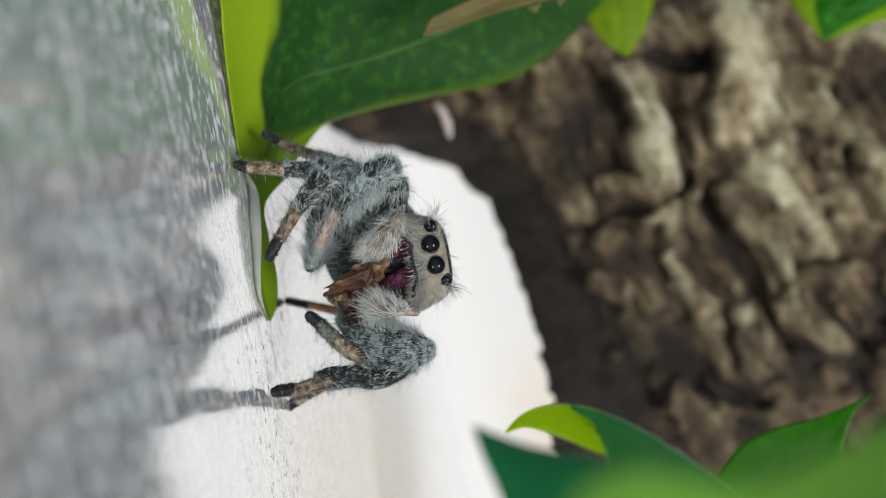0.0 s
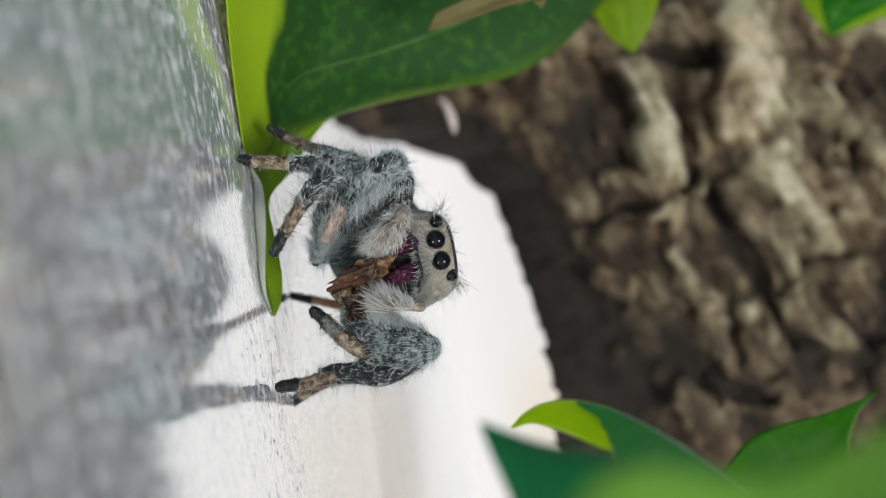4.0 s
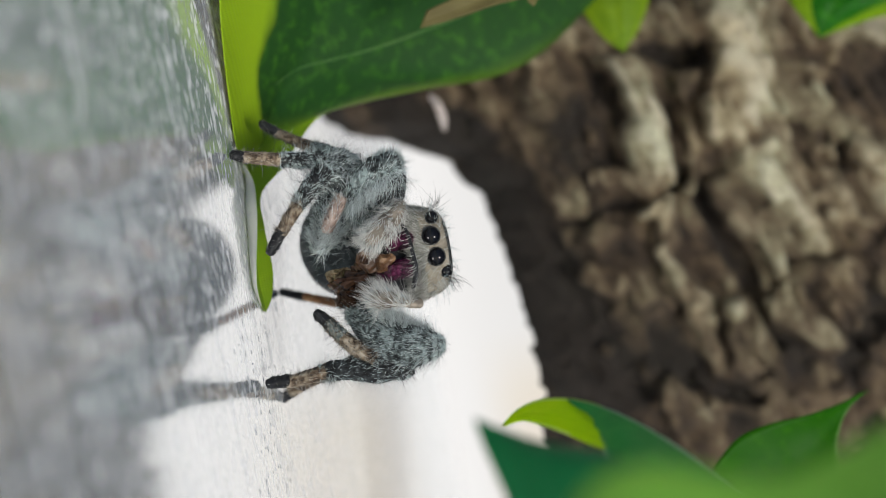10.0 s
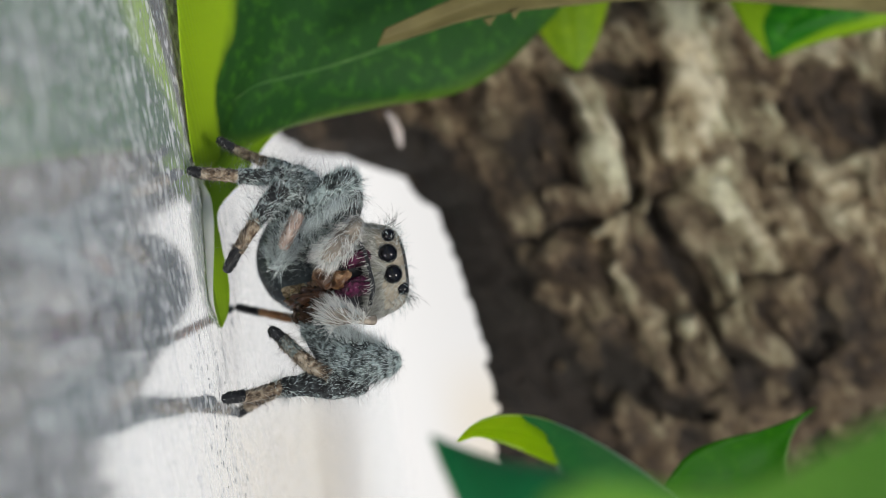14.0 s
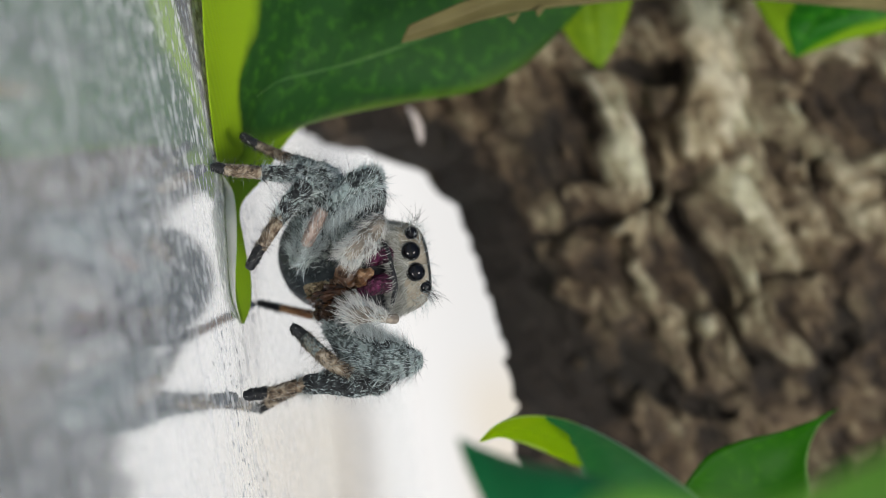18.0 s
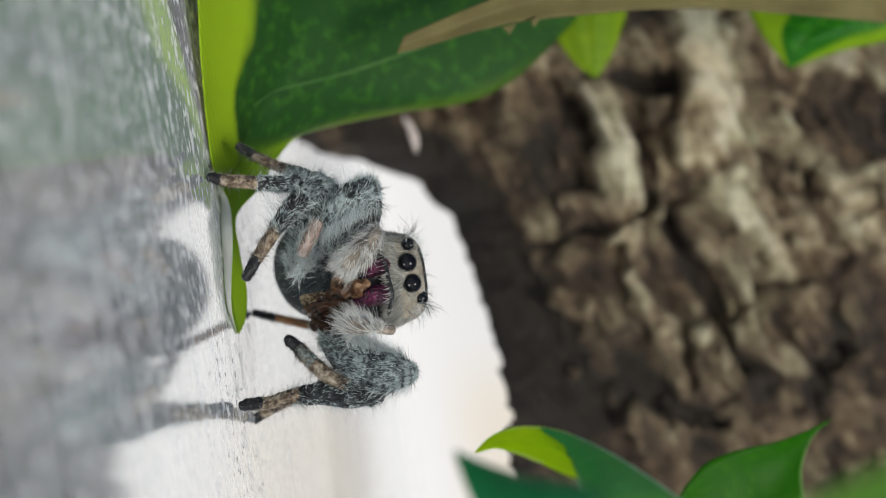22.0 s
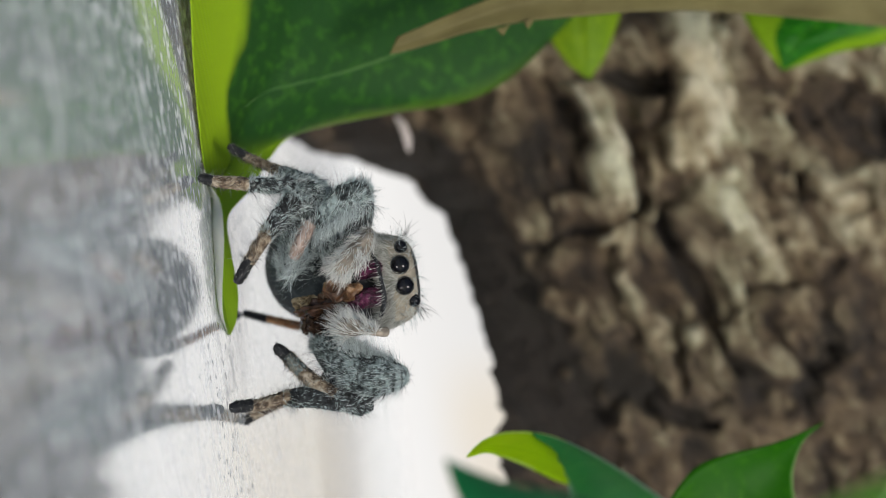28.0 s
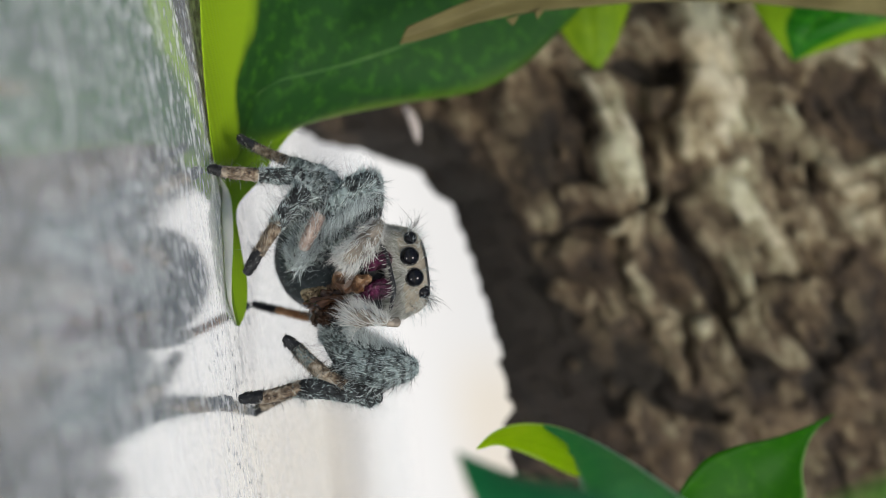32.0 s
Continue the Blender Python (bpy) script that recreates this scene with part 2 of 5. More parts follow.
def backdrop_material():
    """An out-of-focus wall that glows by itself, white with a cream side."""
    m = bpy.data.materials.new("glowing_backdrop")
    m.use_nodes = True
    n, l = m.node_tree.nodes, m.node_tree.links
    b = n["Principled BSDF"]
    co, t, ramp = n.new("ShaderNodeTexCoord"), n.new("ShaderNodeTexNoise"), n.new("ShaderNodeValToRGB")
    t.inputs["Scale"].default_value, t.inputs["Detail"].default_value = 26, 1
    l.new(co.outputs["Object"], t.inputs["Vector"])
    spot = n.new("ShaderNodeSeparateXYZ")
    l.new(co.outputs["Object"], spot.inputs[0])
    whole = None
    for axis, low, high in (("X", 0.020, 0.048), ("Z", 0.004, 0.022), ("Z", 0.060, 0.030)):
        step = n.new("ShaderNodeMapRange")
        step.interpolation_type = "SMOOTHSTEP"
        step.inputs["From Min"].default_value, step.inputs["From Max"].default_value = low, high
        l.new(spot.outputs[axis], step.inputs["Value"])
        both = n.new("ShaderNodeMath")
        both.operation = "MULTIPLY"
        both.inputs[1].default_value = 1.0
        l.new(step.outputs["Result"], both.inputs[0])
        if whole:
            l.new(whole, both.inputs[1])
        whole = both.outputs[0]
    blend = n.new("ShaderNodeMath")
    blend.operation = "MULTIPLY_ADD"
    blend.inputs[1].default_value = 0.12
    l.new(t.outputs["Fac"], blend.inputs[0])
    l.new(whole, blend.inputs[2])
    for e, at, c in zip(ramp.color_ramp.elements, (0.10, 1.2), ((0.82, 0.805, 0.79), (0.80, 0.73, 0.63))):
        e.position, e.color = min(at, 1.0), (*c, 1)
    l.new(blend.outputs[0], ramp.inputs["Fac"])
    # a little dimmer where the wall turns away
    # the glow is set dimmer in one band of heights across the flat wall
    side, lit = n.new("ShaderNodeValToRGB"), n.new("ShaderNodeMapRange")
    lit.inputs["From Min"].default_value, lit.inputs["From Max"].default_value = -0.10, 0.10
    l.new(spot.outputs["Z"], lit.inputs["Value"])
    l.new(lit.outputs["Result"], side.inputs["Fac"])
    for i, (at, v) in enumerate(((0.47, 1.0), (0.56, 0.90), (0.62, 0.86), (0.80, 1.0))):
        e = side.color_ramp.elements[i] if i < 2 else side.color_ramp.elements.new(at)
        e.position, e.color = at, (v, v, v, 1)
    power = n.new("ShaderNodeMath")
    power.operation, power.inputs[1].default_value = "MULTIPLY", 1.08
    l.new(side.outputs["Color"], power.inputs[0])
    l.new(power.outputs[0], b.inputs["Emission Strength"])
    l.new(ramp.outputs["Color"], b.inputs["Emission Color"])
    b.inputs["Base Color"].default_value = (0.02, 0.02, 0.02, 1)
    return m


TRAY = tray_material()
BACKDROP = backdrop_material()
SKIN_GREY = material("grey_cuticle", [(0.010, 0.013, 0.014), (0.10, 0.122, 0.12), (0.34, 0.41, 0.40)], 3400, 0.6, 0.6, spread=(0.41, 0.60))
SKIN_DARK = material("dark_cuticle", [(0.008, 0.008, 0.009), (0.035, 0.04, 0.042), (0.18, 0.20, 0.20)], 5000, 0.55, 0.6, spread=(0.42, 0.68))
SKIN_BLACK = material("black_cuticle", [(0.006, 0.006, 0.007), (0.03, 0.032, 0.036)], 3000, 0.4, 0.3)
SKIN_BROWN = material("tan_cuticle", [(0.03, 0.02, 0.014), (0.15, 0.105, 0.07), (0.33, 0.265, 0.19), (0.50, 0.43, 0.34)], 2600, 0.55, 0.5, spread=(0.40, 0.60))
SKIN_FACE = material("face_cuticle", [(0.06, 0.052, 0.04), (0.26, 0.225, 0.17), (0.44, 0.40, 0.325)], 2200, 0.5, 0.35, spread=(0.26, 0.70))
SKIN_CHEEK = material("grey_cheek_cuticle", [(0.05, 0.05, 0.042), (0.20, 0.20, 0.17), (0.36, 0.36, 0.32)], 2600, 0.5, 0.35, spread=(0.30, 0.68))
SKIN_BELLY = material("abdomen_cuticle", [(0.016, 0.020, 0.023), (0.045, 0.056, 0.062), (0.11, 0.13, 0.137)], 1400, 0.45, 0.3, spread=(0.36, 0.66))
SKIN_PINK = material("pinkish_cuticle", [(0.10, 0.09, 0.09), (0.34, 0.25, 0.21), (0.48, 0.40, 0.36)], 2600, 0.55, 0.3, spread=(0.35, 0.6))
SKIN_PALE = material("pale_cuticle", [(0.10, 0.085, 0.07), (0.42, 0.36, 0.29)], 2400, 0.5, 0.3)
MAGENTA = material("magenta_cuticle", [(0.010, 0.001, 0.006), (0.065, 0.005, 0.030), (0.17, 0.025, 0.09)], 5200, 0.25, 0.9, spread=(0.36, 0.66), gloss=0.6)
EYE = material("black_eye", [(0.003, 0.003, 0.004), (0.006, 0.006, 0.008)], 800, 0.03, gloss=0.32)
FUR_GREY = hair_material("mixed_hairs", [(0.0, (0.008, 0.009, 0.010)), (0.14, (0.022, 0.024, 0.026)), (0.19, (0.34, 0.42, 0.43)), (1.0, (0.84, 0.90, 0.89))])
FUR_PALE = hair_material("pale_hairs", [(0.0, (0.38, 0.38, 0.35)), (0.4, (0.62, 0.615, 0.575)), (1.0, (0.86, 0.85, 0.80))])
FUR_WHITE = hair_material("white_brush_hairs", [(0.0, (0.50, 0.49, 0.45)), (0.4, (0.74, 0.735, 0.70)), (1.0, (0.92, 0.915, 0.88))])
FUR_DARK = hair_material("dark_hairs", [(0.0, (0.008, 0.008, 0.009)), (0.8, (0.035, 0.036, 0.036)), (1.0, (0.22, 0.22, 0.21))])
FUR_BLUE = hair_material("bluish_white_hairs", [(0.0, (0.30, 0.355, 0.355)), (1.0, (0.78, 0.85, 0.85))])
FUR_FLECK = hair_material("grey_white_flecks", [(0.0, (0.20, 0.245, 0.24)), (0.45, (0.42, 0.53, 0.525)), (1.0, (0.80, 0.88, 0.86))])
FUR_TAN = hair_material("tan_hairs", [(0.0, (0.03, 0.024, 0.02)), (0.22, (0.19, 0.14, 0.095)), (1.0, (0.56, 0.48, 0.37))])
FUR_PINK = hair_material("pinkish_hairs", [(0.0, (0.24, 0.17, 0.14)), (0.6, (0.52, 0.40, 0.34)), (1.0, (0.72, 0.66, 0.62))])
PREY = material("dried_prey", [(0.010, 0.006, 0.004), (0.045, 0.025, 0.016), (0.13, 0.08, 0.048)], 1900, 0.25, 0.8, spread=(0.36, 0.66), gloss=0.5)
PREY_PALE = material("pale_husk", [(0.025, 0.011, 0.005), (0.10, 0.046, 0.019), (0.34, 0.21, 0.11)], 1900, 0.3, 0.7, gloss=0.5)
PREY_WET = material("wet_chewed_prey", [(0.014, 0.005, 0.003), (0.05, 0.02, 0.009), (0.13, 0.056, 0.024), (0.30, 0.18, 0.09)], 1300, 0.14, 0.6, spread=(0.32, 0.70), gloss=0.6, translucent=0.2)
FUR_FACE = hair_material("grey_face_hairs", [(0.0, (0.22, 0.22, 0.19)), (0.5, (0.42, 0.42, 0.38)), (1.0, (0.70, 0.70, 0.66))])
SKIN_ORANGE = material("orange_cuticle", [(0.05, 0.02, 0.01), (0.30, 0.14, 0.06), (0.45, 0.27, 0.15)], 2400, 0.5, 0.3)
HUSK_TAN = material("tan_husk", [(0.06, 0.038, 0.02), (0.24, 0.17, 0.095), (0.50, 0.42, 0.29)], 1800, 0.45, 0.7)
HUSK = material("dry_brown_leaf", [(0.12, 0.10, 0.036), (0.17, 0.145, 0.055), (0.22, 0.19, 0.078)], 500, 0.6, 0.3, stretch=(1, 1, 0.4), translucent=0.25)
RIB = material("pale_midrib", [(0.06, 0.18, 0.04), (0.14, 0.28, 0.08)], 900, 0.5, 0.2, translucent=0.3)
STEM = material("green_stem", [(0.05, 0.12, 0.02), (0.12, 0.22, 0.05)], 400, 0.45, 0.3)
BACKING = material("leaf_backing", [(0.78, 0.77, 0.80), (0.86, 0.85, 0.87)], 700, 0.5, 0.2, translucent=0.5)
LEAF_BIG = leaf_material("variegated_cloth", (0.41, 0.61, 0.02), (0.026, 0.105, 0.018), (0.07, 0.225, 0.02), weave=0.4, edge_low=0.15, edge_high=0.93, vein=3.0, tip=0.53, through=0.42, fade_by=0.20, stray=0.05, rim=0.5)
LEAF_YELLOW = leaf_material("lime_cloth", (0.74, 0.86, 0.30), (0.64, 0.84, 0.012), (0.72, 0.88, 0.02), edge_low=0.06, edge_high=1.2, vein=2.0, through=0.75)
LEAF_OLIVE = leaf_material("olive_lime_cloth", (0.24, 0.38, 0.012), (0.17, 0.30, 0.010), (0.26, 0.40, 0.012), gloss=0.12)
LEAF_DARK = leaf_material("dark_green_cloth", (0.24, 0.42, 0.012), (0.016, 0.15, 0.006), (0.05, 0.28, 0.010), edge_low=0.24, edge_high=0.84, gloss=0.12)
LEAF_TEAL = leaf_material("bluish_green_cloth", (0.014, 0.24, 0.08), (0.012, 0.22, 0.07), (0.025, 0.28, 0.09), vein=3.0, through=0.5)
LEAF_NEAR = leaf_material("light_green_cloth", (0.28, 0.56, 0.09), (0.26, 0.54, 0.08), (0.36, 0.64, 0.13), vein=3.0, through=0.5)
LEAF_RIM = leaf_material("rimmed_green_cloth", (0.26, 0.42, 0.14), (0.020, 0.13, 0.001), (0.04, 0.18, 0.002), vein=3.0, edge_low=-0.2, edge_high=0.985, gloss=0.1)
# the pale mint margin is the fold's sheen put into the colour
LEAF_MID = leaf_material("mid_green_cloth", (0.45, 0.66, 0.48), (0.035, 0.38, 0.07), (0.08, 0.48, 0.09), vein=3.0, gloss=0.6, through=0.45, edge_low=0.08, edge_high=0.99)


def bark_material():
    m = bpy.data.materials.new("weathered_bark")
    m.use_nodes = True
    n, l = m.node_tree.nodes, m.node_tree.links
    b = n["Principled BSDF"]
    co = n.new("ShaderNodeTexCoord")
    tone_and_shade = n.new("ShaderNodeAttribute")
    tone_and_shade.attribute_name = "tone_and_shade"
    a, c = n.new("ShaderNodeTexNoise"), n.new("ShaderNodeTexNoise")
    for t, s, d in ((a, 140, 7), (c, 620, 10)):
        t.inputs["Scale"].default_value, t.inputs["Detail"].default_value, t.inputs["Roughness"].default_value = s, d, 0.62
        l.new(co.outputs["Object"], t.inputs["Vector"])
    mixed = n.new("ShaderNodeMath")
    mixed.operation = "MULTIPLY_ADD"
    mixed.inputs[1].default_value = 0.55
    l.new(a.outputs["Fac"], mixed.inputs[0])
    l.new(tone_and_shade.outputs["Fac"], mixed.inputs[2])
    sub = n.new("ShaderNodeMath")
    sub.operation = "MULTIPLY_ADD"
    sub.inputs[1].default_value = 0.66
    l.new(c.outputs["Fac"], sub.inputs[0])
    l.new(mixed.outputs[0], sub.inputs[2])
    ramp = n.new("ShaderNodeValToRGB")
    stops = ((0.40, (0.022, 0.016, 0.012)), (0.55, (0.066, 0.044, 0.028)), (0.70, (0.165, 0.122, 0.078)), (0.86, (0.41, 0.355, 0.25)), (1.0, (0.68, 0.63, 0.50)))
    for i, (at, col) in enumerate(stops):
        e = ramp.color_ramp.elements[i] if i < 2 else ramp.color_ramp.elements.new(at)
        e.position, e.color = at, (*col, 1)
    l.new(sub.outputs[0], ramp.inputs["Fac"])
    tint = n.new("ShaderNodeMixRGB")
    tint.blend_type = "MULTIPLY"
    hue = n.new("ShaderNodeTexNoise")
    hue.inputs["Scale"].default_value = 170
    l.new(co.outputs["Object"], hue.inputs["Vector"])
    huer = n.new("ShaderNodeValToRGB")
    for i, (at, col) in enumerate(((0.40, (0.99, 0.96, 0.85)), (0.5, (0.99, 0.99, 0.93)), (0.60, (0.95, 1.0, 0.90)))):
        e = huer.color_ramp.elements[i] if i < 2 else huer.color_ramp.elements.new(at)
        e.position, e.color = at, (*col, 1)
    l.new(hue.outputs["Fac"], huer.inputs["Fac"])
    tint.inputs["Fac"].default_value = 1.0
    l.new(ramp.outputs["Color"], tint.inputs["Color1"])
    l.new(huer.outputs["Color"], tint.inputs["Color2"])
    l.new(tint.outputs["Color"], b.inputs["Base Color"])
    b.inputs["Roughness"].default_value = 0.85
    bp = n.new("ShaderNodeBump")
    bp.inputs["Strength"].default_value, bp.inputs["Distance"].default_value = 0.9, 0.0016
    l.new(c.outputs["Fac"], bp.inputs["Height"])
    l.new(bp.outputs["Normal"], b.inputs["Normal"])
    return m


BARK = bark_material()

# ---- shape helpers (millimetres) ----
rng = np.random.default_rng(7)


class Shape:
    """Vertices and faces of one mesh, in millimetres, with a material number for each face."""

    def __init__(self):
        self.v, self.f, self.m, self.count = [], [], [], 0

    def add(self, verts, faces, mat=0):
        verts = np.asarray(verts, float)
        self.v.append(verts)
        self.f += [[i + self.count for i in face] for face in faces]
        self.m += [mat] * len(faces)
        self.count += len(verts)
        return self


def part(name, shape, mats, parent=None, label="", pivot=(0, 0, 0), smooth=True):
    """Links a shape as one mesh object, with its origin at the pivot."""
    me = bpy.data.meshes.new(name)
    pivot = np.array(pivot, float)
    me.from_pydata(((np.concatenate(shape.v) - pivot) * MM).tolist(), [], shape.f)
    for mat in mats if isinstance(mats, (list, tuple)) else [mats]:
        me.materials.append(mat)
    me.polygons.foreach_set("material_index", shape.m)
    me.polygons.foreach_set("use_smooth", [smooth] * len(me.polygons))
    ob = new(name, me)
    base = np.zeros(3)
    up = parent
    while up is not None:
        base += np.array(up.location) / MM
        up = up.parent
    ob.parent = parent
    ob.location = Vector((pivot - base) * MM)
    if label:
        tagged(ob, label)
    return ob


def curve(points, n):
    """n points of a smooth line through the given ones, any number of columns."""
    p = np.array(points, float)
    p = np.vstack([2 * p[0] - p[1], p, 2 * p[-1] - p[-2]])
    s = np.linspace(0, len(p) - 3 - 1e-9, n)
    i = s.astype(int)
    t = (s - i)[:, None]
    a, b, c, d = p[i], p[i + 1], p[i + 2], p[i + 3]
    return 0.5 * (2 * b + (c - a) * t + (2 * a - 5 * b + 4 * c - d) * t**2 + (3 * b - a - 3 * c + d) * t**3)


def frames(path):
    """Two unit vectors square to the path at each point."""
    d = np.gradient(path, axis=0)
    d /= np.linalg.norm(d, axis=1)[:, None] + 1e-12
    ref = np.array([0.3, 0.2, 0.93]) if abs(d[:, 2]).mean() < 0.8 else np.array([0.95, 0.3, 0.1])
    a = np.cross(d, ref)
    a /= np.linalg.norm(a, axis=1)[:, None]
    return d, a, np.cross(d, a)


def tube(shape, nodes, sides=14, steps=14, mat=0, rough=0.04):
    """A round-ended limb through nodes (x, y, z, radius). Returns its path and radii."""
    q = curve([(*p, r) for p, r in nodes], steps)
    path, rad = q[:, :3], q[:, 3]
    d, a, b = frames(path)
    ang = np.linspace(0, 2 * np.pi, sides, endpoint=False)
    jit = 1 + rough * rng.standard_normal((steps, sides))
    ring = path[:, None] + rad[:, None, None] * jit[..., None] * (np.cos(ang)[None, :, None] * a[:, None] + np.sin(ang)[None, :, None] * b[:, None])
    caps = [path[:1] - d[:1] * rad[0] * 0.55, path[-1:] + d[-1:] * rad[-1] * 0.55]
    mids = [path[0] - d[0] * rad[0] * 0.38 + (ring[0] - path[0]) * 0.66, path[-1] + d[-1] * rad[-1] * 0.38 + (ring[-1] - path[-1]) * 0.66]
    rings = [mids[0], *ring, mids[1]]
    verts = np.vstack([*rings, *caps])
    faces, rows = [], len(rings)
    for i in range(rows - 1):
        for j in range(sides):
            k = (j + 1) % sides
            faces.append((i * sides + j, i * sides + k, (i + 1) * sides + k, (i + 1) * sides + j))
    end = rows * sides
    for j in range(sides):
        k = (j + 1) % sides
        faces += [(end, k, j), (end + 1, (rows - 1) * sides + j, (rows - 1) * sides + k)]
    shape.add(verts, faces, mat)
    return path, rad


def hairs(shape, roots, ways, lengths, width=0.018, mat=1, bend=0.25, droop=(0, 0, -1)):
    """Thin tapered bristles, each bowed to one side."""
    n = len(roots)
    ways = ways / (np.linalg.norm(ways, axis=1)[:, None] + 1e-12)
    lengths = np.broadcast_to(lengths, (n,))[:, None]
    side = np.cross(ways, rng.standard_normal((n, 3)))
    side /= np.linalg.norm(side, axis=1)[:, None] + 1e-12
    other = np.cross(ways, side)
    curl = (side * rng.uniform(-1, 1, (n, 1)) + np.array(droop) * 0.5) * lengths * bend
    w = width * rng.uniform(0.7, 1.3, (n, 1))
    verts = []
    for at, k in ((0.0, 1.0), (0.4, 0.9), (0.75, 0.6)):
        centre = roots + ways * lengths * at + curl * at**2
        for ang in (0, 2.094, 4.189):
            verts.append(centre + w * k * (np.cos(ang) * side + np.sin(ang) * other))
    verts.append(roots + ways * lengths + curl)
    v = np.stack(verts, 1).reshape(-1, 3)
    one = [(r + k, r + (k + 1) % 3, r + 3 + (k + 1) % 3, r + 3 + k) for r in (0, 3) for k in range(3)]
    quads = (np.array(one)[None] + 10 * np.arange(n)[:, None, None]).reshape(-1, 4).tolist()
    tips = (np.array([(6, 7, 9), (7, 8, 9), (8, 6, 9)])[None] + 10 * np.arange(n)[:, None, None]).reshape(-1, 3).tolist()
    shape.add(v, quads + tips, mat)


def fur(shape, path, rad, n, length, lean=0.5, width=0.018, mat=1, bend=0.5, spread=0.35, bias=(0, 0, 0), patchy=0.0):
    """Bristles all over a limb, leaning along it, and in tufts where the coat is patchy."""
    d, a, b = frames(path)
    s = rng.uniform(0, 1, n) * (len(path) - 1)
    i = np.minimum(s.astype(int), len(path) - 2)
    t = (s - i)[:, None]
    at = path[i] * (1 - t) + path[i + 1] * t
    r = (rad[i] * (1 - t[:, 0]) + rad[i + 1] * t[:, 0])[:, None]
    ang = rng.uniform(0, 2 * np.pi, (n, 1))
    out = np.cos(ang) * a[i] + np.sin(ang) * b[i]
    way = out * (1 - abs(lean)) + d[i] * lean + spread * 0.5 * rng.standard_normal((n, 3)) + np.array(bias)
    way += 0.38 * np.array([noise.noise_vector(Vector(q * 1.3)) for q in at])
    root = at + out * r * 0.95
    tuft = np.array([noise.noise(Vector(q * 2.3)) + 0.6 * noise.noise(Vector(q * 6.0)) for q in root])
    keep = tuft + 0.25 * rng.standard_normal(n) > patchy - 0.9
    hairs(shape, root[keep], way[keep], length * rng.uniform(0.5, 1.25, int(keep.sum())), width, mat, bend)
    for end, sign in ((0, -1), (-1, 1)):
        k = max(4, n // 9)
        way = rng.standard_normal((k, 3))
        way /= np.linalg.norm(way, axis=1)[:, None]
        flip = (way @ d[end] * sign) < 0
        way[flip] -= 2 * (way[flip] @ d[end])[:, None] * d[end]
        cap = path[end] + rad[end] * (way - 0.5 * (way @ d[end])[:, None] * d[end])
        hairs(shape, cap, way * 0.5 + d[end] * lean * (1.2 if end == 0 else 0.5) + 0.3 * rng.standard_normal((k, 3)) + np.array(bias), length * rng.uniform(0.3, 0.8, k), width, mat, bend)


def ball(shape, centre, radii, seg=20, mat=0, rough=0.0, power=2.0):
    """A rounded body; a power over 2 squares it off."""
    u = np.linspace(0, np.pi, seg // 2 + 1)
    w = np.linspace(0, 2 * np.pi, seg, endpoint=False)
    uu, ww = np.meshgrid(u, w, indexing="ij")

    def sp(x):
        return np.sign(x) * abs(x) ** (2 / power)

    p = np.stack([sp(np.sin(uu)) * sp(np.cos(ww)), sp(np.cos(uu)), sp(np.sin(uu)) * sp(np.sin(ww))], -1)
    if rough:
        p = p * (1 + rough * rng.standard_normal((*p.shape[:2], 1)))
        p[0], p[-1] = p[0].mean(0), p[-1].mean(0)
    verts = (np.array(centre) + p * np.array(radii)).reshape(-1, 3)
    faces = []
    for i in range(len(u) - 1):
        for j in range(seg):
            k = (j + 1) % seg
            faces.append((i * seg + j, (i + 1) * seg + j, (i + 1) * seg + k, i * seg + k))
    shape.add(verts, faces, mat)
    return verts


